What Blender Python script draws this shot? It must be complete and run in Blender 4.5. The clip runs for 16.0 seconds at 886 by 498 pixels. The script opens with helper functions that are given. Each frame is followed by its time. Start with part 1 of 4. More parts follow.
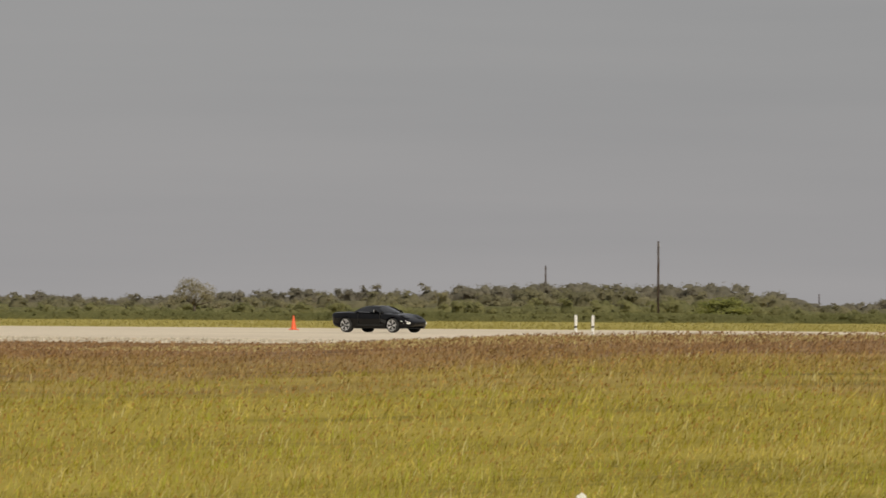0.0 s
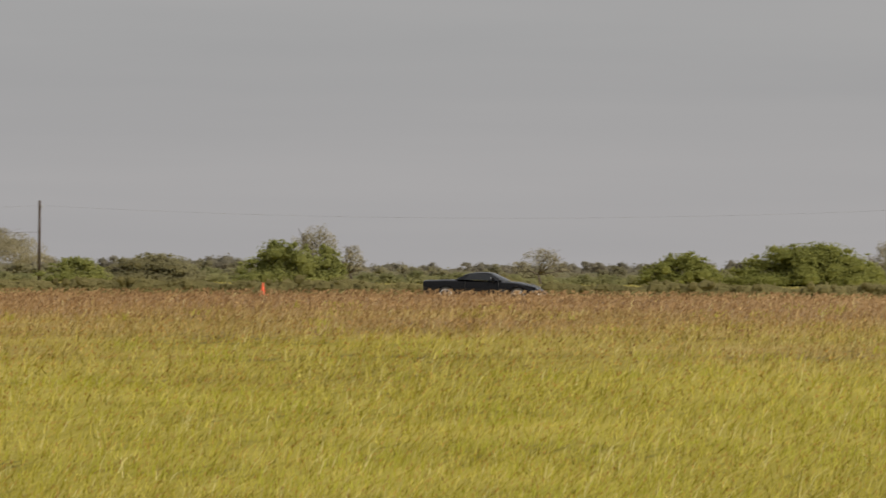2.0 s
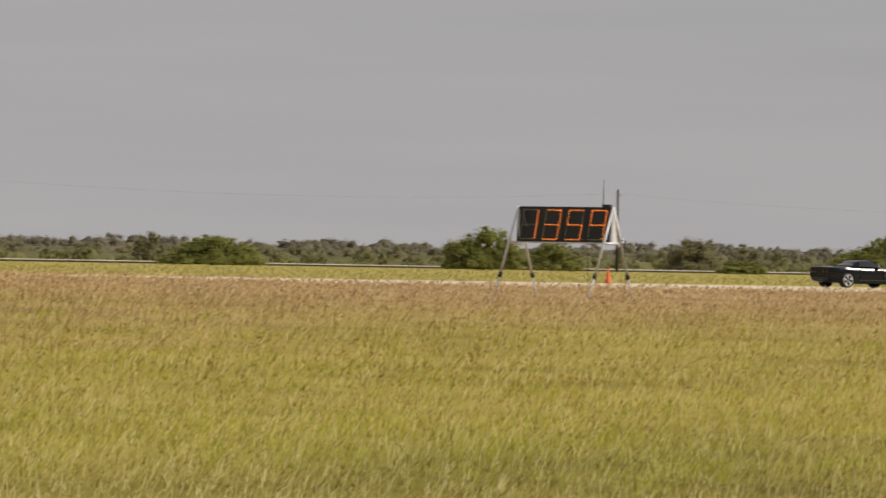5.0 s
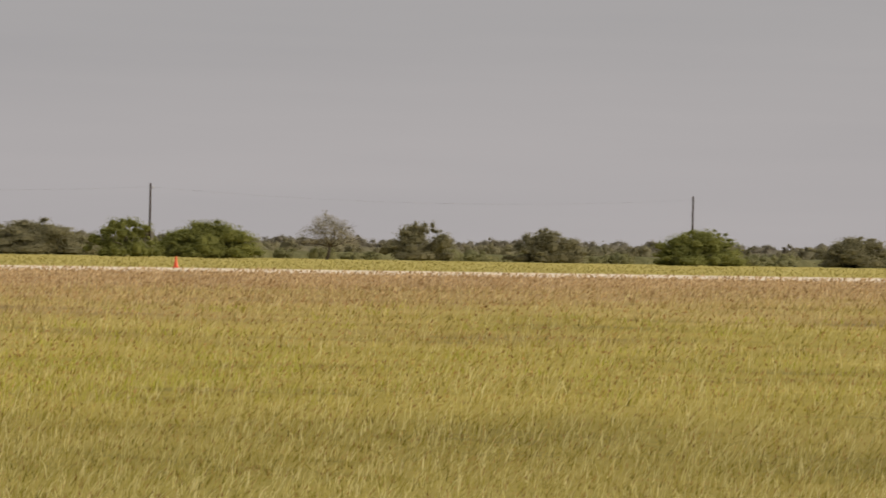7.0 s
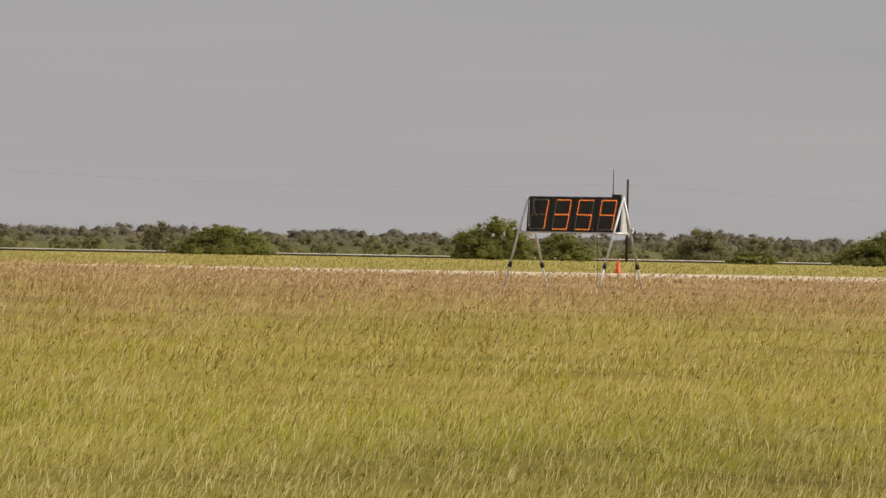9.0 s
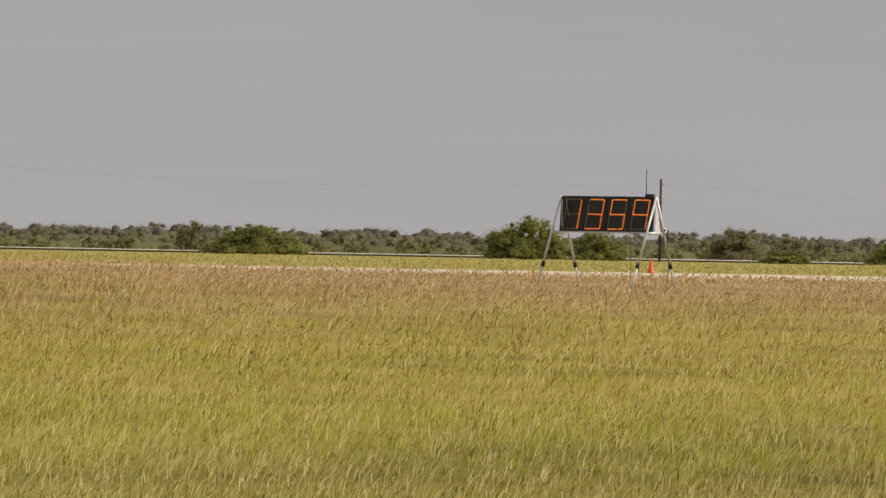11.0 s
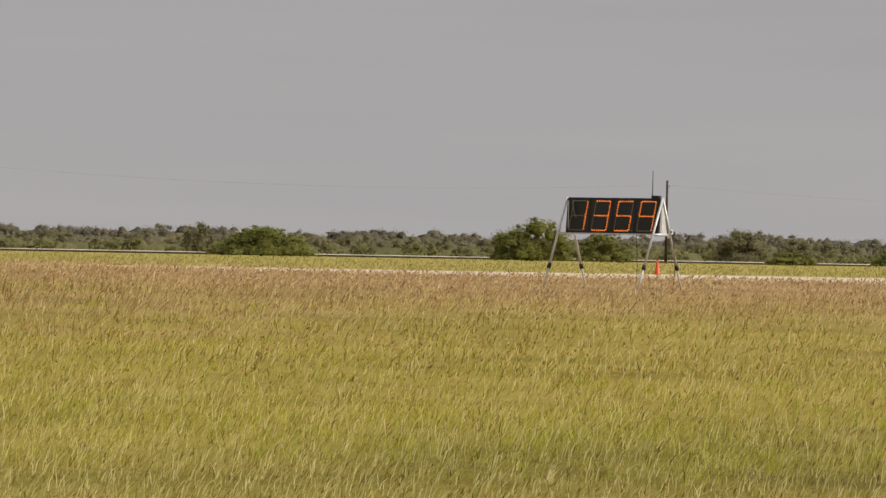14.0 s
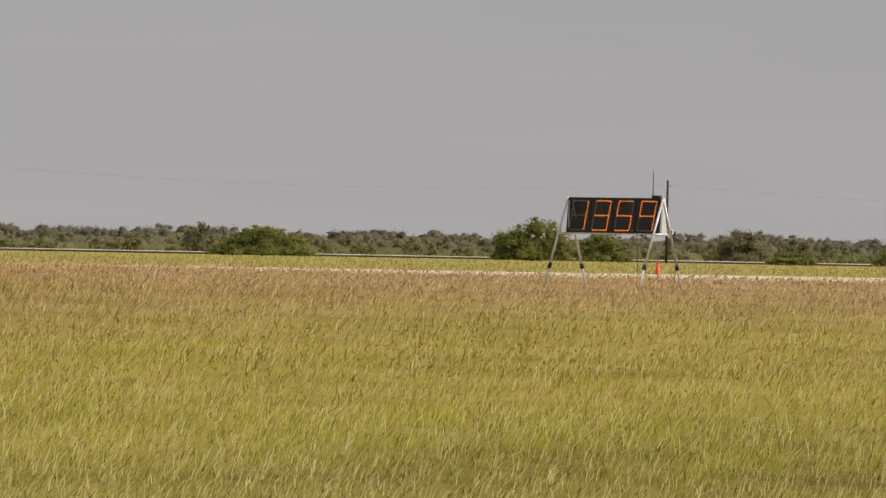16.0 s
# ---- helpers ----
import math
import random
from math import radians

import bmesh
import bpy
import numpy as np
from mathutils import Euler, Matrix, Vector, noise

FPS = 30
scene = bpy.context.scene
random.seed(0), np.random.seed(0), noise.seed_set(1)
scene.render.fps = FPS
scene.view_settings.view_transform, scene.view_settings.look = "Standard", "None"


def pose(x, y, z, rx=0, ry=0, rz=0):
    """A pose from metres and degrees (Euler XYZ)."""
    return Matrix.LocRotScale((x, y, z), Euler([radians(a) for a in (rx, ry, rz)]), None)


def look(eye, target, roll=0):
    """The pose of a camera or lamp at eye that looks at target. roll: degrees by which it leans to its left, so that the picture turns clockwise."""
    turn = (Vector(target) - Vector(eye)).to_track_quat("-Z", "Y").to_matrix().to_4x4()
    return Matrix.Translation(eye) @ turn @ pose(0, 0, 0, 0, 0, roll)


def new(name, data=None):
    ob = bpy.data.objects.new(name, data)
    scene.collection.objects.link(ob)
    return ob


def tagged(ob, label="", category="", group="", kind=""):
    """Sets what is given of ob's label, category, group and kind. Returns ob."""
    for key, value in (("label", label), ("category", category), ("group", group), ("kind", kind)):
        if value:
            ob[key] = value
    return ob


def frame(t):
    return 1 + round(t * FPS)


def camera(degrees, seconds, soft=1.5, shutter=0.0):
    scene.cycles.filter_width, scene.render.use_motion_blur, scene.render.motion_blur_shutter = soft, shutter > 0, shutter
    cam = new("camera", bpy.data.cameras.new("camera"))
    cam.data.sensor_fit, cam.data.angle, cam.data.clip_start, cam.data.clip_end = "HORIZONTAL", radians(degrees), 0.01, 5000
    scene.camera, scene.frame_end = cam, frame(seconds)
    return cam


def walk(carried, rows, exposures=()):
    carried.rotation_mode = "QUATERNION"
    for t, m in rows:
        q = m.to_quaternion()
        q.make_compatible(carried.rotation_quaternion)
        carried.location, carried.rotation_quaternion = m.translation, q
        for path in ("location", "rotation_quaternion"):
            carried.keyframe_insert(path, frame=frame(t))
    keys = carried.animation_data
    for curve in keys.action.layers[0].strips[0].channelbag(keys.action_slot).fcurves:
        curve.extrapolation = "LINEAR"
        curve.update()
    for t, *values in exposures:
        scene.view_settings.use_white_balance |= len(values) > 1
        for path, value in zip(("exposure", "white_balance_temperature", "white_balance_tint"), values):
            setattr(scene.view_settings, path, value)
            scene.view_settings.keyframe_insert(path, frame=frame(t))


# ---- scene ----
cam = camera(9.585, 16.0, soft=1.5, shutter=0.05)
EYE = Vector((0.0, 0.0, 1.55))
TRACK_Z = 0.50
TRACK_Y = 190.8
CAR_START, CAR_SPEED = -146.86, 56.88


def aim(turn, tilt, roll):
    a, b = radians(turn), radians(tilt)
    return look(EYE, EYE + Vector((math.sin(a) * math.cos(b), math.cos(a) * math.cos(b), math.sin(b))), roll)


# a standing camera that swings along with the car, goes past it and comes back to the display
walk(cam, [(t, aim(p, a, r)) for t, p, a, r in (
    (0, -36.914, 0.657, 0.25), (0.2, -34.797, 0.612, 0.21), (0.5, -31.551, 0.581, 0.19), (0.7, -28.943, 0.510, 0.20),
    (1, -24.545, 0.431, 0.27), (1.2, -21.609, 0.384, 0.34), (1.5, -17.026, 0.321, 0.37), (1.7, -14.193, 0.285, 0.39),
    (2, -10.251, 0.277, 0.41), (2.2, -7.519, 0.288, 0.44), (2.5, -2.863, 0.295, 0.45), (2.7, 0.420, 0.255, 0.49),
    (3, 4.812, 0.202, 0.55), (3.2, 7.897, 0.160, 0.68), (3.5, 10.307, 0.143, 0.82), (3.7, 12.301, 0.118, 0.90),
    (4, 15.738, 0.119, 0.92), (4.2, 18.892, 0.138, 0.93), (4.5, 23.762, 0.140, 0.96), (4.7, 26.786, 0.126, 1.01),
    (4.8, 28.199, 0.118, 1.03), (5, 31.265, 0.120, 1.06), (5.2, 34.670, 0.095, 1.06),
    (5.6, 40.9, 0.08, 1.05), (6.0, 45.2, 0.07, 1.05), (6.3, 46.7, 0.07, 1.05), (6.6, 46.2, 0.06, 1.05), (7.0, 42.9, 0.055, 1.04),
    (7.3, 38.219, 0.053, 1.04), (7.4, 35.888, 0.050, 1.03), (7.5, 33.583, 0.051, 1.03), (7.6, 31.357, 0.032, 1.06),
    (7.7, 29.444, 0.022, 1.08), (7.9, 25.992, -0.019, 1.07), (8, 25.578, 0.004, 1.04), (8.1, 26.267, 0.038, 1.05),
    (8.3, 29.190, 0.037, 1.06), (8.5, 31.469, 0.027, 1.08), (8.7, 31.500, 0.013, 1.09), (9, 31.160, 0.008, 1.11),
    (9.5, 30.933, -0.014, 1.10), (10.6, 30.83, -0.006, 1.11), (12, 30.768, 0.001, 1.12), (12.5, 30.758, 0.013, 1.12), (13, 30.749, 0.013, 1.12),
    (13.5, 30.740, 0.012, 1.12), (14, 30.734, 0.012, 1.12), (15, 30.731, 0.012, 1.13), (16, 30.729, 0.010, 1.13))],
    exposures=((0, -0.15, 6500, 10), (1.2, 0.06, 6500, 10), (4, 0.09, 6500, 10.5), (5, 0.14, 6530, 11.5), (7.4, 0.13, 6600, 13.5), (9, 0.12, 6550, 12.0), (16, 0.12, 6550, 11.9)))

# ---------------------------------------------------------------- light
SUN_TURN, SUN_HEIGHT = 125.0, 40.0      # from north (+y) towards east (+x), and above the horizon
world = bpy.data.worlds.new("hazy_sky")
scene.world = world
world.use_nodes = True
wn, wl = world.node_tree.nodes, world.node_tree.links
wn.clear()
w_out = wn.new("ShaderNodeOutputWorld")
w_bg = wn.new("ShaderNodeBackground")
w_sky = wn.new("ShaderNodeTexSky")
w_sky.sky_type, w_sky.sun_disc = "NISHITA", False
w_sky.sun_elevation, w_sky.sun_rotation = radians(SUN_HEIGHT), radians(SUN_TURN)
w_sky.air_density, w_sky.dust_density = 1.0, 4.0
w_tex = wn.new("ShaderNodeTexCoord")
w_map = wn.new("ShaderNodeMapping")
w_map.inputs["Scale"].default_value = (3.0, 3.0, 42.0)
w_noise = wn.new("ShaderNodeTexNoise")
w_noise.inputs["Scale"].default_value = 1.6
w_noise.inputs["Detail"].default_value = 5.0
w_ramp = wn.new("ShaderNodeValToRGB")
w_ramp.color_ramp.elements[0].position, w_ramp.color_ramp.elements[1].position = 0.25, 0.8
w_ramp.color_ramp.elements[0].color = (3.38, 3.37, 3.41, 1)
w_ramp.color_ramp.elements[1].color = (3.84, 3.78, 3.77, 1)
w_mix = wn.new("ShaderNodeMix")
w_mix.data_type = "RGBA"
w_mix.inputs["Factor"].default_value = 0.93     # share of the cloud sheet over the blue
wl.new(w_tex.outputs["Generated"], w_map.inputs["Vector"])
wl.new(w_map.outputs["Vector"], w_noise.inputs["Vector"])
wl.new(w_noise.outputs["Fac"], w_ramp.inputs["Fac"])
wl.new(w_sky.outputs["Color"], w_mix.inputs[6])
wl.new(w_ramp.outputs["Color"], w_mix.inputs[7])
# the haze is lighter and warmer towards the horizon
w_sep = wn.new("ShaderNodeSeparateXYZ")
w_low = wn.new("ShaderNodeMapRange")
w_low.inputs["From Min"].default_value, w_low.inputs["From Max"].default_value = 0.0, 0.045
w_haze = wn.new("ShaderNodeMix")
w_haze.data_type, w_haze.blend_type = "RGBA", "MULTIPLY"
w_haze.inputs["Factor"].default_value = 1.0
w_tone = wn.new("ShaderNodeMix")
w_tone.data_type = "RGBA"
w_tone.inputs[6].default_value, w_tone.inputs[7].default_value = (1.10, 1.075, 1.075, 1), (1, 1, 1, 1)
wl.new(w_tex.outputs["Generated"], w_sep.inputs[0])
wl.new(w_sep.outputs["Z"], w_low.inputs["Value"])
wl.new(w_low.outputs["Result"], w_tone.inputs["Factor"])
wl.new(w_mix.outputs[2], w_haze.inputs[6])
wl.new(w_tone.outputs[2], w_haze.inputs[7])
wl.new(w_haze.outputs[2], w_bg.inputs["Color"])
w_bg.inputs["Strength"].default_value = 0.10
wl.new(w_bg.outputs["Background"], w_out.inputs["Surface"])

sun_data = bpy.data.lights.new("sun", "SUN")
sun_data.energy, sun_data.angle, sun_data.color = 3.2, radians(10), (1.0, 0.92, 0.78)
sun = new("sun", sun_data)
sa, sb = radians(SUN_TURN), radians(SUN_HEIGHT)
sun.matrix_basis = look((0, 0, 0), (-math.sin(sa) * math.cos(sb), -math.cos(sa) * math.cos(sb), -math.sin(sb)))
sun.location = (0, -30, 60)


# ---------------------------------------------------------------- materials
def rgb(c):
    return (*c, 1.0)


def material(name, dark, light, rough=0.7, metal=0.0, coarse=0.5, fine=8.0, island=0.0, through_light=0.0, bump=0.0,
             coat=0.0, glow=None, glow_strength=0.0, sheen=0.5):
    """Colour between two tones by noise at two scales, and by piece where island is set."""
    m = bpy.data.materials.new(name)
    m.use_nodes = True
    n, l = m.node_tree.nodes, m.node_tree.links
    p = n["Principled BSDF"]
    p.inputs["Roughness"].default_value, p.inputs["Metallic"].default_value = rough, metal
    p.inputs["Coat Weight"].default_value = coat
    tex = n.new("ShaderNodeTexCoord")
    a, b = n.new("ShaderNodeTexNoise"), n.new("ShaderNodeTexNoise")
    a.inputs["Scale"].default_value, b.inputs["Scale"].default_value = coarse, fine
    b.inputs["Detail"].default_value = 4.0
    l.new(tex.outputs["Object"], a.inputs["Vector"])
    l.new(tex.outputs["Object"], b.inputs["Vector"])
    add = n.new("ShaderNodeMath")
    add.operation = "ADD"
    l.new(a.outputs["Fac"], add.inputs[0])
    l.new(b.outputs["Fac"], add.inputs[1])
    half = n.new("ShaderNodeMapRange")
    half.inputs["From Min"].default_value, half.inputs["From Max"].default_value = 0.7, 1.3
    l.new(add.outputs[0], half.inputs["Value"])
    fac = half.outputs["Result"]
    if island > 0:
        geo = n.new("ShaderNodeNewGeometry")
        mix = n.new("ShaderNodeMix")
        mix.inputs["Factor"].default_value = island
        l.new(fac, mix.inputs[2])
        l.new(geo.outputs["Random Per Island"], mix.inputs[3])
        fac = mix.outputs[0]
    ramp = n.new("ShaderNodeValToRGB")
    ramp.color_ramp.elements[0].color, ramp.color_ramp.elements[1].color = rgb(dark), rgb(light)
    l.new(fac, ramp.inputs["Fac"])
    l.new(ramp.outputs["Color"], p.inputs["Base Color"])
    if bump:
        bp = n.new("ShaderNodeBump")
        bp.inputs["Strength"].default_value = bump
        l.new(b.outputs["Fac"], bp.inputs["Height"])
        l.new(bp.outputs["Normal"], p.inputs["Normal"])
    if glow:
        p.inputs["Emission Color"].default_value, p.inputs["Emission Strength"].default_value = rgb(glow), glow_strength
    if through_light or sheen < 0.5:
        p.inputs["Specular IOR Level"].default_value = min(sheen, 0.15)
    if through_light:
        tr = n.new("ShaderNodeBsdfTranslucent")
        l.new(ramp.outputs["Color"], tr.inputs["Color"])
        mx = n.new("ShaderNodeMixShader")
        mx.inputs[0].default_value = through_light
        l.new(p.outputs[0], mx.inputs[1])
        l.new(tr.outputs[0], mx.inputs[2])
        l.new(mx.outputs[0], n["Material Output"].inputs["Surface"])
    return m


def field_material(name, near, far, west, through_light=0.32, edge=(57.0, 95.0), fine=2.5, island=0.85):
    """Grass whose kind changes from the green meadow to the red bluestem along the runway, with patches of both."""
    m = material(name, near[0], near[2], rough=0.75, coarse=0.22, fine=fine, island=island, through_light=through_light, sheen=0.14)
    n, l = m.node_tree.nodes, m.node_tree.links
    first = [q for q in n if q.bl_idname == "ShaderNodeValToRGB"][0]
    second = n.new("ShaderNodeValToRGB")
    second.color_ramp.elements[0].color, second.color_ramp.elements[1].color = rgb(far[0]), rgb(far[2])
    first.color_ramp.elements.new(0.32).color = rgb(near[1])
    second.color_ramp.elements.new(0.32).color = rgb(far[1])
    l.new(first.inputs["Fac"].links[0].from_socket, second.inputs["Fac"])
    tex = [q for q in n if q.bl_idname == "ShaderNodeTexCoord"][0]
    sep = n.new("ShaderNodeSeparateXYZ")
    l.new(tex.outputs["Object"], sep.inputs[0])
    if island == 0:
        # thatch combed along the mowing direction
        comb = n.new("ShaderNodeMapping")
        comb.inputs["Scale"].default_value = (1.0, 0.05, 1.0)
        l.new(tex.outputs["Object"], comb.inputs["Vector"])
        for q in n:
            if q.bl_idname == "ShaderNodeTexNoise" and q.inputs["Scale"].default_value > 1:
                l.new(comb.outputs["Vector"], q.inputs["Vector"])
    patch = n.new("ShaderNodeTexNoise")
    patch.inputs["Scale"].default_value = 0.10
    patch.inputs["Detail"].default_value = 3.0
    l.new(tex.outputs["Object"], patch.inputs["Vector"])
    shift = n.new("ShaderNodeMath")
    shift.operation, shift.inputs[1].default_value = "MULTIPLY_ADD", 64.0
    l.new(patch.outputs["Fac"], shift.inputs[0])
    l.new(sep.outputs["Y"], shift.inputs[2])
    part_of = n.new("ShaderNodeMapRange")
    part_of.inputs["From Min"].default_value, part_of.inputs["From Max"].default_value = edge[0] + 32, edge[1] + 32
    l.new(shift.outputs[0], part_of.inputs["Value"])
    mix = n.new("ShaderNodeMix")
    mix.data_type = "RGBA"
    l.new(part_of.outputs["Result"], mix.inputs["Factor"])
    # the near grass turns from brownish in the west over green to straw in the east
    ratio = n.new("ShaderNodeMath")
    ratio.operation, ratio.inputs[1].default_value = "MULTIPLY_ADD", 24.0
    l.new(patch.outputs["Fac"], ratio.inputs[0])
    l.new(sep.outputs["X"], ratio.inputs[2])
    reach = n.new("ShaderNodeMapRange")
    reach.inputs["From Min"].default_value, reach.inputs["From Max"].default_value = -24.0, 42.0
    l.new(ratio.outputs[0], reach.inputs["Value"])
    lean = n.new("ShaderNodeValToRGB")
    lean.color_ramp.elements[0].position, lean.color_ramp.elements[0].color = 0.08, (1.04, 0.945, 0.82, 1)
    lean.color_ramp.elements[1].position, lean.color_ramp.elements[1].color = 0.90, (0.945, 0.87, 0.90, 1)
    lean.color_ramp.elements.new(0.32).color = (1.0, 0.965, 0.78, 1)
    lean.color_ramp.elements.new(0.56).color = (1.0, 0.965, 0.78, 1)
    lean.color_ramp.elements.new(0.76).color = (1, 0.985, 1.05, 1)
    l.new(reach.outputs["Result"], lean.inputs["Fac"])
    turned = n.new("ShaderNodeMix")
    turned.data_type, turned.blend_type = "RGBA", "MULTIPLY"
    turned.inputs["Factor"].default_value = 1.0
    l.new(first.outputs["Color"], turned.inputs[6])
    l.new(lean.outputs["Color"], turned.inputs[7])
    l.new(turned.outputs[2], mix.inputs[6])
    l.new(second.outputs["Color"], mix.inputs[7])
    # the tones along the runway get darker towards the west
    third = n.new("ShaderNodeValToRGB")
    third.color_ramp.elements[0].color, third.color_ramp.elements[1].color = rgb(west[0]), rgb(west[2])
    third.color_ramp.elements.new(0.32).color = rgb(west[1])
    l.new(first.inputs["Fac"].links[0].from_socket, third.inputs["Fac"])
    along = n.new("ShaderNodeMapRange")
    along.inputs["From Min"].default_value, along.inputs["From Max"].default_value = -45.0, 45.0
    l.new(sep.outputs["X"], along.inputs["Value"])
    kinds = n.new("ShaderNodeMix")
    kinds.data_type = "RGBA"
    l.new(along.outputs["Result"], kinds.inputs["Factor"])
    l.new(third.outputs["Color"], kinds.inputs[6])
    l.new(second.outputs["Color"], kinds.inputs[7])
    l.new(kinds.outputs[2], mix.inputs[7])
    # the grass colour is darker along the meadow's south-eastern edge
    south = n.new("ShaderNodeMath")
    south.operation, south.inputs[1].default_value = "MULTIPLY_ADD", 12.0
    l.new(patch.outputs["Fac"], south.inputs[0])
    l.new(sep.outputs["Y"], south.inputs[2])
    south_edge = n.new("ShaderNodeMapRange")
    south_edge.inputs["From Min"].default_value, south_edge.inputs["From Max"].default_value = 37.8, 42.5
    l.new(south.outputs[0], south_edge.inputs["Value"])
    east = n.new("ShaderNodeMapRange")
    east.inputs["From Min"].default_value, east.inputs["From Max"].default_value = 11.0, 6.0
    l.new(sep.outputs["X"], east.inputs["Value"])
    most = n.new("ShaderNodeMath")
    most.operation = "MAXIMUM"
    l.new(south_edge.outputs["Result"], most.inputs[0])
    l.new(east.outputs["Result"], most.inputs[1])
    short = n.new("ShaderNodeMix")
    short.data_type = "RGBA"
    short.inputs[6].default_value, short.inputs[7].default_value = (0.76, 0.76, 0.70, 1), (1, 1, 1, 1)
    l.new(most.outputs[0], short.inputs["Factor"])
    grown = n.new("ShaderNodeMix")
    grown.data_type, grown.blend_type = "RGBA", "MULTIPLY"
    grown.inputs["Factor"].default_value = 1.0
    l.new(mix.outputs[2], grown.inputs[6])
    l.new(short.outputs[2], grown.inputs[7])
    mix = grown
    for q in n:
        if q.bl_idname == "ShaderNodeBsdfPrincipled":
            l.new(mix.outputs[2], q.inputs["Base Color"])
        if q.bl_idname == "ShaderNodeBsdfTranslucent":
            l.new(mix.outputs[2], q.inputs["Color"])
    return m


NEAR_TONES = ((0.13, 0.105, 0.022), (0.385, 0.365, 0.046), (0.78, 0.70, 0.24))
FAR_TONES = ((0.29, 0.18, 0.085), (0.51, 0.345, 0.165), (0.81, 0.63, 0.37))
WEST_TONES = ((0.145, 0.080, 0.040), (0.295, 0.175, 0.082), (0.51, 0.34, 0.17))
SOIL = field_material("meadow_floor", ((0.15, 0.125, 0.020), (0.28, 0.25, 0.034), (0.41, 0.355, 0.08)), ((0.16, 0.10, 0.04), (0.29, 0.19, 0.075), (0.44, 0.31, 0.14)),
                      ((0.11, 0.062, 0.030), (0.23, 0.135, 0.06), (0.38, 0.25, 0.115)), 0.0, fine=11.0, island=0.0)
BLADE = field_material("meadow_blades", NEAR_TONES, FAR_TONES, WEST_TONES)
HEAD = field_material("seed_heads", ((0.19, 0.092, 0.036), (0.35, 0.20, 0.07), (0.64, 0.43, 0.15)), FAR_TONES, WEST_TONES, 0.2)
STRIP = material("dry_verge_grass", (0.385, 0.335, 0.10), (0.51, 0.44, 0.15), rough=0.8, coarse=0.05, fine=0.25, island=0.10, through_light=0.62)
VERGE = material("dry_verge_ground", (0.33, 0.28, 0.07), (0.46, 0.39, 0.12), rough=0.85, coarse=0.05, fine=0.8, sheen=0.1)
STALK = material("straw_stalk", (0.58, 0.50, 0.16), (0.92, 0.84, 0.46), rough=0.7, coarse=0.3, fine=3.0, island=0.7, through_light=0.3)
FRESH = material("fresh_grass", (0.35, 0.355, 0.035), (0.60, 0.59, 0.10), rough=0.7, coarse=0.3, fine=3.0, island=0.7, through_light=0.35)
WEED = material("pale_dry_weeds", (0.40, 0.32, 0.10), (0.76, 0.66, 0.34), rough=0.8, coarse=0.5, fine=4.0, island=0.7, through_light=0.2)
CONCRETE = material("pale_concrete", (0.58, 0.50, 0.375), (0.74, 0.645, 0.50), rough=0.85, coarse=0.06, fine=1.5, bump=0.2)
GRAVEL = material("pale_gravel", (0.30, 0.26, 0.19), (0.66, 0.60, 0.48), rough=0.9, coarse=0.5, fine=4.0, island=0.55)
LEAF = {
    "G": material("tree_leaves", (0.125, 0.135, 0.040), (0.47, 0.45, 0.15), coarse=0.35, fine=1.2, island=0.5, through_light=0.5),
    "g": material("bush_leaves", (0.130, 0.150, 0.046), (0.40, 0.405, 0.135), coarse=0.35, fine=1.2, island=0.5, through_light=0.5),
    "y": material("young_leaves", (0.11, 0.13, 0.018), (0.26, 0.28, 0.05), coarse=0.25, fine=2.0, island=0.55, through_light=0.25),
    # olive raised to a lighter tone that carries the haze of distance
    "d": material("hazed_olive_leaves", (0.18, 0.17, 0.095), (0.30, 0.275, 0.15), coarse=0.2, fine=1.5, island=0.55, through_light=0.42),
    # darker green, used for the eastern trees and bushes
    "k": material("darker_green_leaves", (0.125, 0.14, 0.035), (0.33, 0.335, 0.095), coarse=0.25, fine=2.0, island=0.5, through_light=0.45),
    "b": material("sparse_grey_leaves", (0.16, 0.145, 0.085), (0.35, 0.31, 0.205), coarse=0.3, fine=2.0, island=0.55, through_light=0.2)}
# haze is put into these three leaf colours: lightened, the far belt greyest
WOODS = material("hazed_far_woods_leaves", (0.178, 0.168, 0.130), (0.300, 0.280, 0.200), coarse=0.06, fine=0.45, island=0.15, through_light=0.5)
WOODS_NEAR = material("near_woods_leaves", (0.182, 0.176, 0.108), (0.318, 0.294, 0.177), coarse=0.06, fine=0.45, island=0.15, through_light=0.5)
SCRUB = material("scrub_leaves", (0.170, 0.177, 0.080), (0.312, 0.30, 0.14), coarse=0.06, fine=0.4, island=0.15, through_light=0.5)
DRY_WEEDS = material("olive_weeds", (0.165, 0.150, 0.062), (0.30, 0.262, 0.115), coarse=0.10, fine=0.8, island=0.2, through_light=0.45)
GREEN_WEEDS = material("green_weeds", (0.125, 0.132, 0.050), (0.245, 0.240, 0.100), coarse=0.06, fine=0.3, island=0.15, through_light=0.45)
BARK = material("grey_bark", (0.07, 0.055, 0.04), (0.17, 0.14, 0.11), rough=0.9, coarse=2.0, fine=12.0, bump=0.4)
POLE_WOOD = material("weathered_pole_wood", (0.030, 0.022, 0.018), (0.075, 0.052, 0.040), rough=0.9, coarse=0.6, fine=9.0, bump=0.3)
WIRE = material("grey_wire", (0.22, 0.22, 0.22), (0.30, 0.30, 0.30), rough=0.5, metal=0.6)
GLAZED = material("glazed_insulator", (0.45, 0.44, 0.42), (0.6, 0.58, 0.55), rough=0.25)
RAIL = material("whitewashed_pipe", (0.60, 0.57, 0.52), (0.80, 0.77, 0.72), rough=0.6, coarse=0.2, fine=3.0)
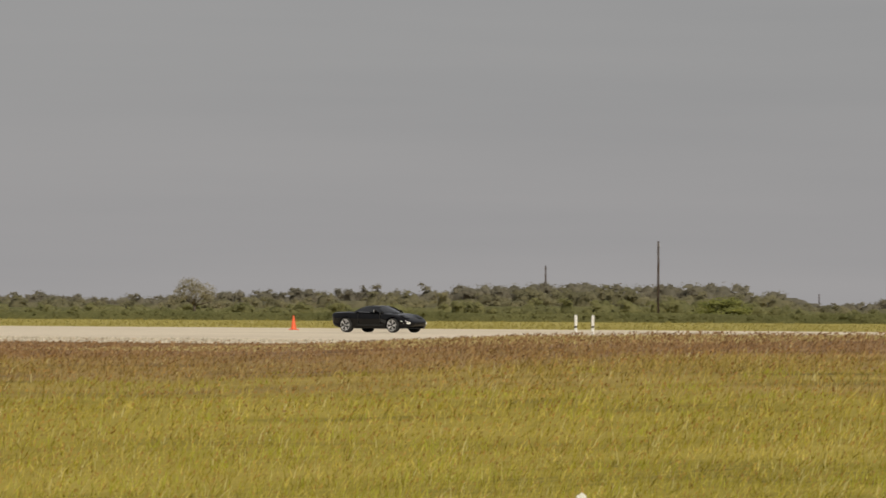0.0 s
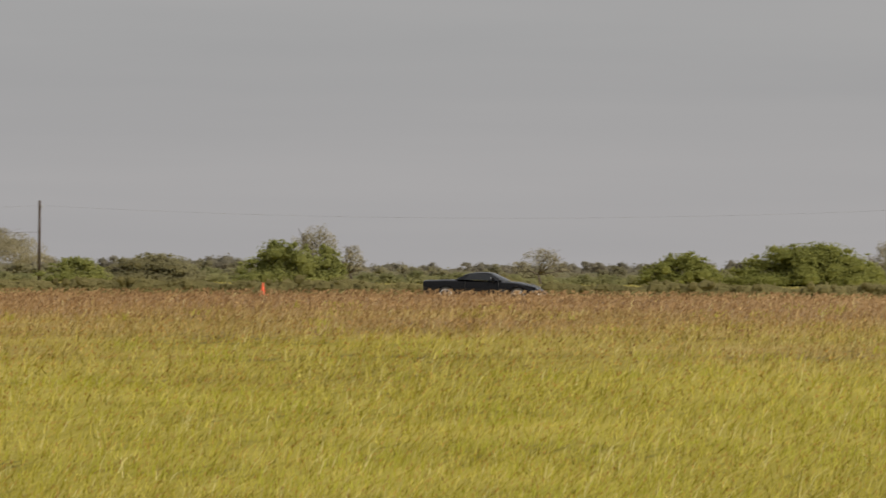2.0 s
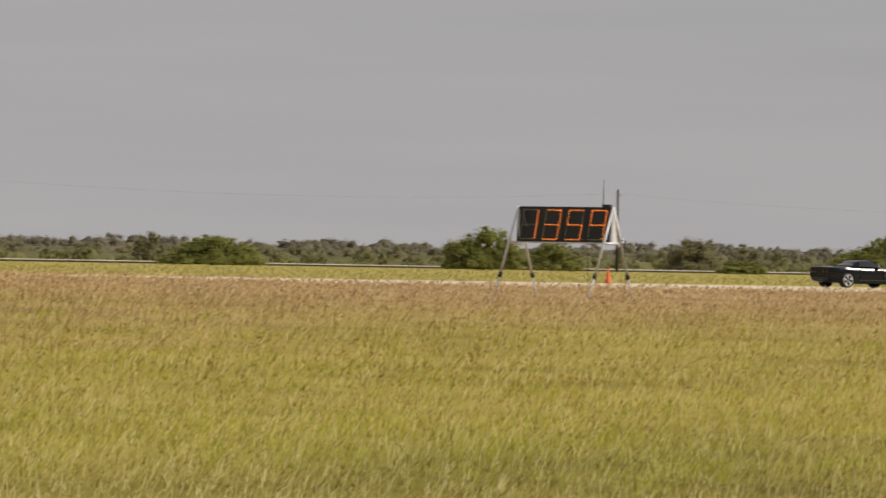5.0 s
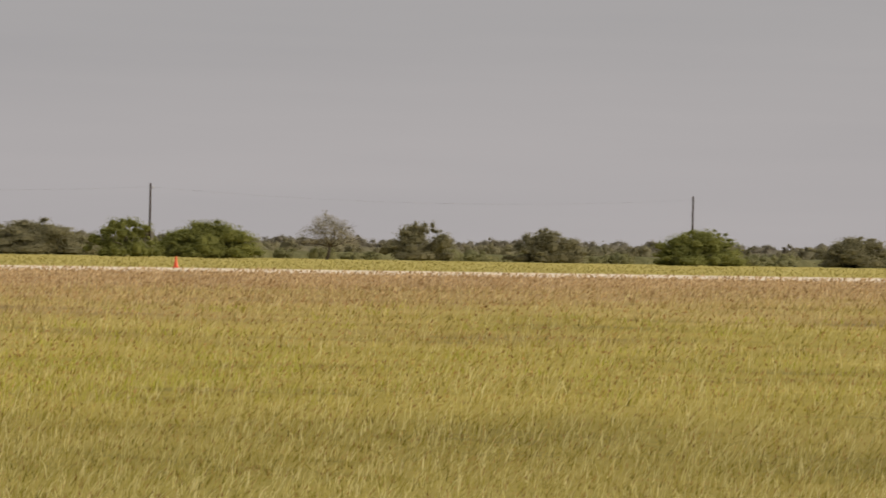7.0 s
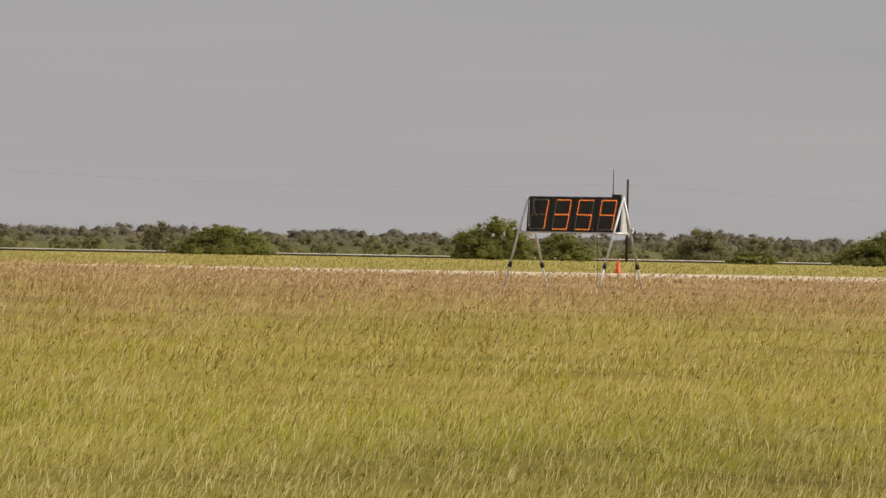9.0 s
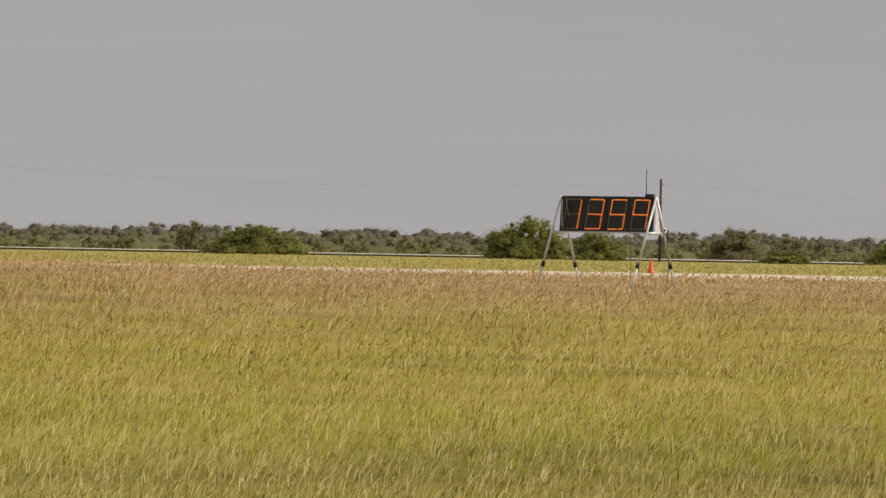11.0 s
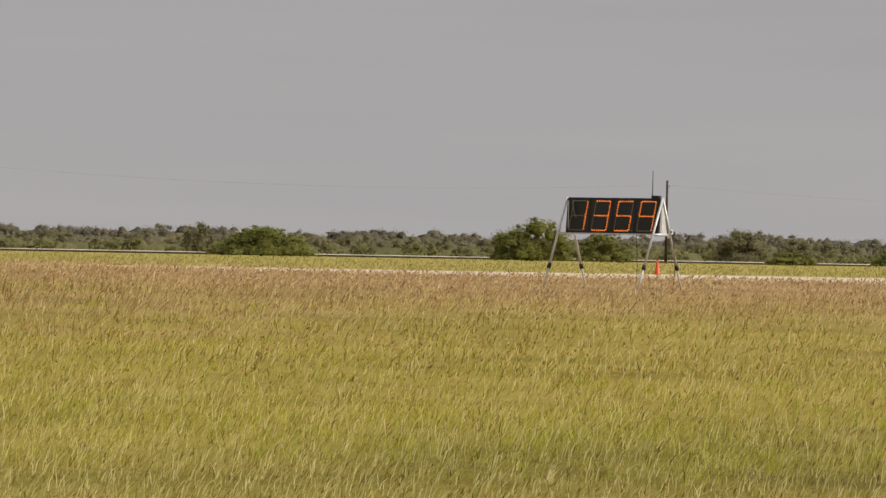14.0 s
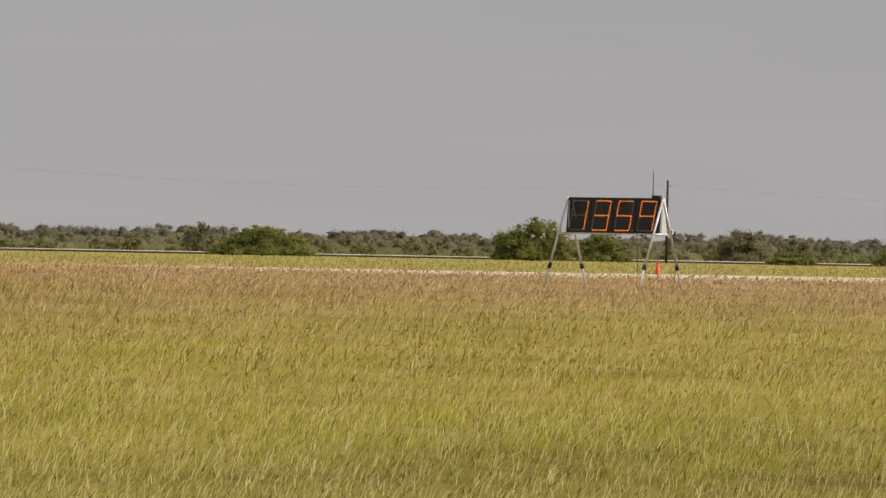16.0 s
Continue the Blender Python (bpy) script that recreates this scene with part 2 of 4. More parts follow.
POST = material("rusty_post", (0.07, 0.05, 0.035), (0.16, 0.11, 0.08), rough=0.85)
RAIL_SHADE = material("rail_shade_dark", (0.022, 0.018, 0.014), (0.055, 0.042, 0.032), rough=0.9, coarse=0.3, fine=4.0)
ORANGE = material("orange_vinyl", (0.80, 0.085, 0.018), (0.92, 0.13, 0.03), rough=0.45, coarse=1.5, fine=9.0)
WHITE = material("white_plastic", (0.72, 0.71, 0.68), (0.84, 0.83, 0.80), rough=0.5)
PAPER = material("crumpled_paper", (0.70, 0.68, 0.62), (0.85, 0.83, 0.78), rough=0.8, fine=20.0)
PAINT = material("black_car_paint", (0.004, 0.004, 0.005), (0.007, 0.007, 0.008), rough=0.10, coarse=1.0, fine=30.0)
PAINT.node_tree.nodes["Principled BSDF"].inputs["Specular IOR Level"].default_value = 0.24
TRIM = material("black_trim", (0.008, 0.008, 0.008), (0.02, 0.02, 0.02), rough=0.6)
GLASS = material("tinted_glass", (0.006, 0.007, 0.008), (0.012, 0.013, 0.014), rough=0.06, coat=0.5)
RUBBER = material("tyre_rubber", (0.012, 0.012, 0.012), (0.03, 0.029, 0.028), rough=0.85)
ALLOY = material("polished_alloy", (0.78, 0.78, 0.79), (0.90, 0.90, 0.91), rough=0.22, metal=0.2, coarse=3.0, fine=30.0)
LENS_WHITE = material("clear_lamp_lens", (0.75, 0.74, 0.70), (0.85, 0.84, 0.80), rough=0.12, coat=0.5)
LENS_RED = material("red_lamp_lens", (0.014, 0.002, 0.002), (0.022, 0.003, 0.003), rough=0.15)
CASE = material("black_display_face", (0.010, 0.010, 0.009), (0.028, 0.027, 0.024), rough=0.55, coarse=1.2, fine=18.0)
TUBE = material("galvanised_tube", (0.56, 0.57, 0.59), (0.74, 0.75, 0.77), rough=0.4, metal=0.25, coarse=1.5, fine=14.0)
CLAMP = material("black_clamp", (0.01, 0.01, 0.01), (0.03, 0.03, 0.03), rough=0.6)
BULB_ON = material("lit_amber_bulb", (0.9, 0.25, 0.04), (0.95, 0.32, 0.06), rough=0.3, glow=(1.0, 0.24, 0.03), glow_strength=0.95)
BULB_OFF = material("dark_bulb", (0.20, 0.20, 0.12), (0.36, 0.36, 0.22), rough=0.25)
GLARE = material("grey_glare", (0.10, 0.10, 0.10), (0.18, 0.18, 0.18), rough=0.6, coarse=1.0, fine=9.0)
SHEET = material("pale_plastic_sheet", (0.55, 0.55, 0.54), (0.72, 0.72, 0.71), rough=0.55, coarse=1.0, fine=9.0)


# ---------------------------------------------------------------- mesh tools
def mesh_from(name, verts, faces, mat, smooth=False):
    """A mesh out of arrays; all faces have the same number of corners."""
    verts, faces = np.asarray(verts, dtype=np.float32), np.asarray(faces, dtype=np.int32)
    me = bpy.data.meshes.new(name)
    k = faces.shape[1]
    me.vertices.add(len(verts))
    me.vertices.foreach_set("co", verts.ravel())
    me.loops.add(faces.size)
    me.loops.foreach_set("vertex_index", faces.ravel())
    me.polygons.add(len(faces))
    me.polygons.foreach_set("loop_start", np.arange(0, faces.size, k, dtype=np.int32))
    me.polygons.foreach_set("use_smooth", np.full(len(faces), smooth))
    me.update(calc_edges=True)
    me.materials.append(mat)
    return me


def part(name, bm, mat, parent=None, label=""):
    """Links a bmesh as one mesh object, under a thing or a part."""
    me = bpy.data.meshes.new(name)
    bm.normal_update()
    bm.to_mesh(me)
    bm.free()
    me.materials.append(mat)
    ob = new(name, me)
    if parent:
        ob.parent = parent
    return tagged(ob, label) if label else ob


def smooth(bm, angle=35):
    for q in bm.faces:
        q.smooth = True
    for e in bm.edges:
        if len(e.link_faces) == 2 and e.calc_face_angle(0) > radians(angle):
            e.smooth = False
    return bm


def box(bm, centre, size, bevel=0.0, turn=None):
    r = bmesh.ops.create_cube(bm, size=1.0)
    vs = r["verts"]
    bmesh.ops.scale(bm, vec=size, verts=vs)
    if bevel:
        es = list({e for v in vs for e in v.link_edges})
        vs = list({v for q in bmesh.ops.bevel(bm, geom=es, offset=bevel, segments=2, affect="EDGES")["faces"] for v in q.verts} |
                  {v for v in vs if v.is_valid})
    m = Matrix.Translation(centre) @ (turn or Matrix())
    bmesh.ops.transform(bm, matrix=m, verts=vs)
    return bm


def tube(bm, a, b, ra, rb=None, sides=8):
    """A tapered round bar from a to b."""
    a, b = Vector(a), Vector(b)
    rb = ra if rb is None else rb
    q = (b - a).to_track_quat("Z", "Y").to_matrix()
    rings = []
    for p, r in ((a, ra), (b, rb)):
        rings.append([bm.verts.new(p + q @ Vector((r * math.cos(i * math.tau / sides), r * math.sin(i * math.tau / sides), 0))) for i in range(sides)])
    for i in range(sides):
        bm.faces.new((rings[0][i], rings[0][(i + 1) % sides], rings[1][(i + 1) % sides], rings[1][i]))
    bm.faces.new(rings[0][::-1])
    bm.faces.new(rings[1])
    return bm


def lathe(bm, outline, sides=24, axis="Z", centre=(0, 0, 0)):
    """Turns (radius, height) points round an axis."""
    rings = []
    for r, h in outline:
        ring = []
        for i in range(sides):
            a = i * math.tau / sides
            p = (r * math.cos(a), r * math.sin(a), h) if axis == "Z" else (r * math.cos(a), h, r * math.sin(a))
            ring.append(bm.verts.new(Vector(centre) + Vector(p)))
        rings.append(ring)
    for u, v in zip(rings, rings[1:]):
        for i in range(sides):
            bm.faces.new((u[i], u[(i + 1) % sides], v[(i + 1) % sides], v[i]))
    for ring in (rings[0], rings[-1]):
        if (ring[0].co - ring[1].co).length > 1e-4:
            bm.faces.new(ring)
    bmesh.ops.recalc_face_normals(bm, faces=bm.faces[:])
    return bm


def surface(rows, thick=0.0):
    """A sheet through rows of points."""
    bm = bmesh.new()
    g = [[bm.verts.new(p) for p in row] for row in rows]
    for u, v in zip(g, g[1:]):
        for i in range(len(u) - 1):
            bm.faces.new((u[i], u[i + 1], v[i + 1], v[i]))
    bmesh.ops.recalc_face_normals(bm, faces=bm.faces[:])
    if thick:
        bmesh.ops.solidify(bm, geom=bm.faces[:], thickness=thick)
    return bm


def empty(name, m, label, category, group="", kind=""):
    ob = new(name)
    ob.matrix_basis = m
    ob.empty_display_size = 0.2
    return tagged(ob, label, category, group, kind)


# ---------------------------------------------------------------- ground, runway, verge
def step(v):
    v = np.clip(v, 0, 1)
    return v * v * (3 - 2 * v)


def track_z(x, y=146.0):
    """The runway sags a little in its middle and is crowned towards its east end."""
    crown = np.interp(x, (-400, -147, -118, -90, -33, -5, 24, 52, 137, 400), (0, 0, -0.03, -0.07, -0.07, -0.02, -0.02, 0.08, 0.16, 0.16))
    edge = np.minimum(crown, 0.01)
    return TRACK_Z + edge + (crown - edge) * np.clip(1 - np.abs(np.asarray(y) - TRACK_Y) / 38.0, 0, 1)


# height of the low ridge before the runway, from west to east
RIDGE_X = (-300, -130, -94, -86, -80, -66, -54, -36, -21, -6, 0, 4, 7, 12, 22, 26, 33, 43, 48, 51, 56, 61, 65, 71, 80, 92, 160, 300)
RIDGE_Z = (0.44, 0.44, 0.47, 0.755, 0.825, 0.88, 0.915, 0.98, 1.05, 1.02, 1.06, 1.13, 1.19, 1.29, 1.28, 1.18, 1.01, 0.93, 0.84, 0.91, 0.99, 0.95, 0.90, 0.865, 0.84, 0.86, 0.84, 0.65)


def ground_z(x, y):
    """The meadow rises gently to a low ridge with a swell half way along, and drops a little to the runway."""
    x, y = np.asarray(x, dtype=float), np.asarray(y, dtype=float)
    z = np.interp(x * 118 / np.clip(y, 60, 130), RIDGE_X, RIDGE_Z) * step((y - 16) / 102)
    fall = step((y - 122) / 19)
    roll = 0.03 * np.sin(x * 0.11 + 1.3) * np.sin(y * 0.13) + 0.015 * np.sin(x * 0.31 + y * 0.23)
    return z * (1 - fall) + (track_z(x) - 0.03) * fall + roll * (1 - step((y - 85) / 25))


def spread(*stretches):
    return np.concatenate([np.arange(a, b, s) for a, b, s in stretches])


gx = spread((-4600, -1000, 400), (-1000, -240, 40), (-240, 240, 4), (240, 1000, 40), (1000, 4601, 400))
gy = spread((-1500, -40, 146), (-40, 10, 10), (10, 150, 3), (150, 260, 10), (260, 700, 40), (700, 4700, 400))
X, Y = np.meshgrid(gx, gy)
V = np.stack([X.ravel(), Y.ravel(), ground_z(X, Y).ravel()], 1)
nx, ny = len(gx), len(gy)
I = (np.arange(ny - 1)[:, None] * nx + np.arange(nx - 1)[None, :]).ravel()
ground = new("ground", mesh_from("ground", V, np.stack([I, I + 1, I + nx + 1, I + nx], 1), SOIL, True))
tagged(ground, "flat green and reddish meadow soil with short dry grass", "ground", kind="structure")

bm = bmesh.new()
slab = []
for q in spread((-1550, -300, 125), (-300, 300, 10), (300, 1851, 125)):
    rim = [(yy, float(track_z(q, yy))) for yy in (146, 160, TRACK_Y, 218, 229)]
    slab.append([bm.verts.new((q, yy, zz)) for yy, zz in rim + [(229, TRACK_Z - 0.2), (146, TRACK_Z - 0.2)]])
for u, v in zip(slab, slab[1:]):
    for k in range(7):
        bm.faces.new((u[k], v[k], v[(k + 1) % 7], u[(k + 1) % 7]))
bm.faces.new(slab[0])
bm.faces.new(slab[-1][::-1])
bmesh.ops.recalc_face_normals(bm, faces=bm.faces[:])
runway = tagged(part("runway", bm, CONCRETE), "wide pale weathered concrete runway between meadows", "runway", kind="structure")

rng = np.random.default_rng(7)


def wedge(count, r0, r1, a0, a1):
    """Places spread so that they look equally dense from the meadow's edge."""
    inv = rng.uniform(1 / r1, 1 / r0, count)
    a = np.radians(rng.uniform(a0, a1, count))
    return np.sin(a) / inv, np.cos(a) / inv, 1 / inv


def blades(x, y, z, high, wide, lean_x, lean_y, face):
    """Bent, tapering blades of five corners each."""
    n = len(x)
    c, s = np.cos(face) * wide / 2, np.sin(face) * wide / 2
    base = np.stack([x, y, z - 0.02], 1)
    side = np.stack([c, s, np.zeros(n)], 1)
    mid = base + np.stack([lean_x * 0.35, lean_y * 0.35, high * 0.6], 1)
    tip = base + np.stack([lean_x, lean_y, high], 1)
    v = np.stack([base - side, base + side, mid - side * 0.8, mid + side * 0.8, tip], 1).reshape(-1, 3)
    k = np.arange(n)[:, None] * 5
    f = np.concatenate([k + [0, 1, 3], k + [0, 3, 2], k + [2, 3, 4]], 0)
    return v, f


def meadow_height(x, y):
    trodden = np.exp(-((x - 62.0) ** 2 + (y - 96.8) ** 2) / 14.0)        # round the display's trestles
    short = 1 - 0.22 * step((34.0 - y) / 4) * step((x - 8) / 5)
    return short * (1 - 0.5 * step((-x - 84) / 12) * step((y - 92) / 25)) * (1 - 0.75 * trodden)


def lush(y):
    """Taller growth on the slope that faces south."""
    return 1 + 0.6 * step((y - 38) / 25) * (1 - step((y - 90) / 18))


def sown(count, far_count):
    """Places over the whole meadow, and thicker along the ridge."""
    x, y, r = wedge(count, 23, 185, -43, 53)
    y2 = rng.uniform(74, 134, far_count)
    x2 = y2 * np.tan(np.radians(rng.uniform(-43, 51, far_count)))
    x, y = np.concatenate([x, x2]), np.concatenate([y, y2])
    ok = (y < 136) & ((y < 127) | (x > -90))
    return x[ok], y[ok], np.hypot(x[ok], y[ok])


x, y, r = sown(165000, 66000)
n = len(x)
tuft = np.sin(x * 2.1 + 3 * np.sin(y * 1.7)) * np.sin(y * 2.6 + 2 * np.sin(x * 1.3))
high = (0.075 + 0.065 * rng.random(n) + 0.025 * tuft + 0.07 * (rng.random(n) < 0.05)) * meadow_height(x, y) * lush(y)
wide = np.maximum(0.006, 1.5 / 9350 * r) * rng.uniform(0.7, 1.5, n)
v, f = blades(x, y, ground_z(x, y), high, wide, high * rng.normal(0.45, 0.45, n), high * rng.normal(0, 0.4, n), rng.uniform(-0.9, 0.9, n))
meadow = new("meadow_grass", mesh_from("meadow_grass", v, f, BLADE))
tagged(meadow, "yellow-green meadow grass leaning in the wind", "grass", kind="stuff")

x, y, r = sown(118000, 24000)
keep = rng.random(len(x)) < 0.50 + 0.50 * step((r - 30) / 30)
x, y, r = x[keep], y[keep], r[keep]
n = len(x)
stalk = (0.11 + 0.08 * rng.random(n)) * meadow_height(x, y) * lush(y)
size = np.maximum(0.006, (1.6 + 1.1 * step((r - 40) / 30)) / 9350 * r) * rng.uniform(0.7, 1.3, n)
tall = np.maximum(0.03, 4.0 / 9350 * r) * rng.uniform(0.7, 1.4, n)
v, f = blades(x + stalk * 0.25, y, ground_z(x, y) + stalk - 0.5 * tall, tall, size, tall * rng.normal(0.7, 0.7, n), tall * rng.normal(0, 0.3, n), rng.uniform(-0.8, 0.8, n))
heads = new("grass_seed_heads", mesh_from("grass_seed_heads", v, f, HEAD))
tagged(heads, "reddish-brown and straw-coloured grass seed heads over the meadow", "grass", kind="stuff")

# short dense undergrowth, one triangle a leaf
x, y, r = sown(190000, 56000)
n = len(x)
high = rng.uniform(0.03, 0.10, n) * meadow_height(x, y) * lush(y)
wide = np.maximum(0.008, 2.4 / 9350 * r) * rng.uniform(0.7, 1.5, n)
face = rng.uniform(-1.0, 1.0, n)
base = np.stack([x, y, ground_z(x, y) - 0.01], 1)
side = np.stack([np.cos(face) * wide / 2, np.sin(face) * wide / 2, np.zeros(n)], 1)
tip = base + np.stack([high * rng.normal(0.6, 0.7, n), high * rng.normal(-0.2, 0.5, n), high], 1)
v = np.stack([base - side, base + side, tip], 1).reshape(-1, 3)
under = new("undergrowth", mesh_from("undergrowth", v, np.arange(3 * n).reshape(-1, 3), BLADE))
tagged(under, "short dense green and straw undergrowth of the meadow", "grass", kind="stuff")

# single pale stalks standing out of the meadow
x, y, r = wedge(72000, 23, 122, -43, 53)
keep = rng.random(len(x)) < 0.22 + 0.78 * step((x / y - 0.05) / 0.4)
x, y, r = x[keep], y[keep], r[keep]
n = len(x)
high = rng.uniform(0.12, 0.21, n) * meadow_height(x, y)
v, f = blades(x, y, ground_z(x, y), high, np.maximum(0.0058, 1.3 / 9350 * r) * rng.uniform(0.7, 1.3, n), high * rng.normal(0.50, 0.35, n), high * rng.normal(0, 0.3, n), rng.uniform(-0.7, 0.7, n))
tagged(new("straw_stalks", mesh_from("straw_stalks", v, f, STALK)), "pale straw stalks standing out of the meadow", "grass", kind="stuff")

# greener tufts scattered through the near meadow
tx, ty, tr = wedge(1700, 24, 100, -43, 53)
ty = np.where((ty < 36) & (tx > 6), ty + 14, ty)
x = np.repeat(tx, 22) + rng.normal(0, 0.16, 1700 * 22)
y = np.repeat(ty, 22) + rng.normal(0, 0.30, 1700 * 22)
n, r = len(x), np.hypot(x, y)
high = rng.uniform(0.08, 0.19, n)
v, f = blades(x, y, ground_z(x, y), high, np.maximum(0.006, 1.4 / 9350 * r) * rng.uniform(0.7, 1.4, n), high * rng.normal(0.3, 0.4, n), high * rng.normal(0, 0.4, n), rng.uniform(-0.9, 0.9, n))
tagged(new("green_tufts", mesh_from("green_tufts", v, f, FRESH)), "fresh green grass tufts in the meadow", "grass", kind="stuff")

# pale dry weeds on the ridge towards the west
n = 12000
x, y = -93 + 24 * rng.random(n) ** 1.25, 131 - 27 * rng.random(n) ** 1.5
z = ground_z(x, y)
size, tall = rng.uniform(0.02, 0.045, n), rng.uniform(0.05, 0.13, n)
v, f = blades(x, y, z, tall, size, tall * rng.normal(0.4, 0.5, n), tall * rng.normal(0, 0.3, n), rng.uniform(-0.8, 0.8, n))
tagged(new("dry_weeds", mesh_from("dry_weeds", v, f, WEED)), "pale dry weeds along the crest before the runway", "weeds", kind="stuff")

# gravel and tufts along the near edge of the runway
n = 10000
x, y = rng.uniform(-190, -66, n), 127 + 19 * rng.random(n) ** 0.8
z = ground_z(x, y)
s = rng.uniform(0.03, 0.11, n)
a = rng.uniform(0, math.tau, n)
corners = [np.stack([x + s * np.cos(a + k * math.tau / 3), y + s * np.sin(a + k * math.tau / 3), z - 0.01], 1) for k in range(3)]
top = np.stack([x, y, z + s * 0.9], 1)
v = np.stack(corners + [top], 1).reshape(-1, 3)
k = np.arange(n)[:, None] * 4
gravel = new("gravel", mesh_from("gravel", v, np.concatenate([k + [0, 1, 3], k + [1, 2, 3], k + [2, 0, 3]], 0), GRAVEL))
tagged(gravel, "pale loose gravel along the runway's edge", "gravel", kind="stuff")

n = 110000
inv = rng.uniform(1 / 640, 1 / 229.5, n)
y = 1 / inv
x = y * np.tan(np.radians(rng.uniform(-44, 54, n)))
r = np.hypot(x, y)
high = rng.uniform(0.08, 0.26, n)
wide = np.maximum(0.025, 1.5 / 9350 * r) * rng.uniform(0.7, 1.6, n)
base = np.stack([x, y, np.full(n, TRACK_Z - 0.03)], 1)
side = np.stack([wide / 2, rng.normal(0, 0.3, n) * wide, np.zeros(n)], 1)
tip = base + np.stack([high * rng.normal(0.3, 0.5, n), high * rng.normal(0, 0.3, n), high], 1)
v, f = np.stack([base - side, base + side, tip], 1).reshape(-1, 3), np.arange(3 * n).reshape(-1, 3)
tagged(new("verge_grass", mesh_from("verge_grass", v, f, STRIP)), "dry yellow grass between the runway and the brush", "grass", kind="stuff")
bm = bmesh.new()
box(bm, (150, 440, TRACK_Z - 0.02), (3600, 420, 0.03))
tagged(part("verge_ground", bm, VERGE), "dry yellow grassland behind the runway", "ground", kind="structure")


# ---------------------------------------------------------------- brush and trees
def leaf_quads(centres, normals, size, stretch=1.5, toss=0.5):
    """Small leaf clumps, a narrow triangle each."""
    n = len(centres)
    nrm = normals * 0.8 + rng.normal(0, toss, (n, 3)) + np.array([0.25, -0.40, 0.45])
    nrm /= np.linalg.norm(nrm, axis=1, keepdims=True) + 1e-9
    t = np.cross(nrm, rng.normal(0, 1, (n, 3)))
    t /= np.linalg.norm(t, axis=1, keepdims=True) + 1e-9
    b = np.cross(nrm, t)
    s = (size * rng.uniform(0.6, 1.4, n))[:, None]
    v = np.stack([centres - t * s - b * s * 0.8, centres - t * s + b * s * 0.8, centres + t * s * stretch], 1).reshape(-1, 3)
    return v, np.arange(3 * n).reshape(-1, 3)


def blob_leaves(blobs, density, size, fill=0.72, reach=1.12):
    """Leaves over the upper shells of ellipsoids (x, y, z, rx, ry, rz)."""
    c, d = [], []
    for bx, by, bz, rx, ry, rz in blobs:
        n = max(6, int(density * (rx * rz + rx * ry + ry * rz)))
        q = rng.normal(0, 1, (n, 3))
        q /= np.linalg.norm(q, axis=1, keepdims=True)
        q[:, 2] = np.where(q[:, 2] < -0.55, -q[:, 2], q[:, 2])
        q[:, 1] = np.where(rng.random(n) < 0.55, -np.abs(q[:, 1]), q[:, 1])
        shell = fill + (reach - fill) * rng.random(n)[:, None]
        c.append(np.array([bx, by, bz]) + q * shell * np.array([rx, ry, rz]))
        d.append(q)
    return np.concatenate(c), np.concatenate(d)


def cores(blobs, scale, rings=3, sides=6):
    """Lumpy inner masses that close the crowns."""
    vs, fs, k = [], [], 0
    for bx, by, bz, rx, ry, rz in blobs:
        for i in range(rings + 1):
            e = -math.pi / 2 + math.pi * i / rings
            for j in range(sides):
                a = j * math.tau / sides
                q = scale * rng.uniform(0.8, 1.1)
                vs.append((bx + rx * q * math.cos(e) * math.cos(a), by + ry * q * math.cos(e) * math.sin(a), bz + rz * q * math.sin(e)))
        for i in range(rings):
            for j in range(sides):
                p0, p1 = k + i * sides + j, k + i * sides + (j + 1) % sides
                fs += [(p0, p1, p1 + sides), (p0, p1 + sides, p0 + sides)]
        k += (rings + 1) * sides
    return np.array(vs), np.array(fs)


def joined(*pieces):
    vs, fs, k = [], [], 0
    for v, f in pieces:
        vs.append(v)
        fs.append(f + k)
        k += len(v)
    return np.concatenate(vs), np.concatenate(fs)


# slope of the woods' skyline over the eye's level, by direction: groves and gaps along the belt
GROVES = ((-43, 28), (-41.3, 31), (-40.5, 23), (-39.1, 35), (-37.4, 42), (-36.3, 50), (-34.9, 51), (-34.0, 55), (-33.4, 42), (-33.0, 17), (-32.6, 14), (-31.9, 30),
          (-30.4, 41), (-28.8, 35), (-27.5, 31), (-25.0, 38), (-23.3, 46), (-21.3, 30), (-20.2, 42), (-19.6, 31), (-17.9, 46), (-16.9, 29), (-14.0, 26), (-13.0, 34),
          (-10.8, 23), (-8.6, 24), (-6.0, 34), (-3.8, 54), (-2.6, 53), (-1.2, 29), (0.8, 44), (1.9, 25), (3.5, 32), (5.1, 46), (6.2, 29), (10.3, 42),
          (11.7, 24), (12.8, 32), (16.0, 23), (16.8, 31), (18.3, 22), (20.9, 29), (22.0, 20), (24.9, 36), (28.2, 39), (29.4, 33), (30.3, 42), (31.3, 31), (33.9, 44), (36.0, 30))
GROVE_TURN, GROVE_TOP = zip(*GROVES)


def woods_rise(turn):
    return float(np.interp(turn, GROVE_TURN, GROVE_TOP)) + 1.5 * math.sin(turn * 17.3)


def verge_rise(turn):
    return -4.0 + 2.0 * math.sin(turn * 2.3)


def weeds_rise(turn):
    return -11.0 + 3.0 * math.sin(turn * 3.1) + 3.0 * math.sin(turn * 11.0 + 1.0) - 18.0 * (1 - math.exp(-max(0.0, abs(turn + 2.5) - 12.8) ** 2)) + 1.5 * math.sin(turn * 7.0)


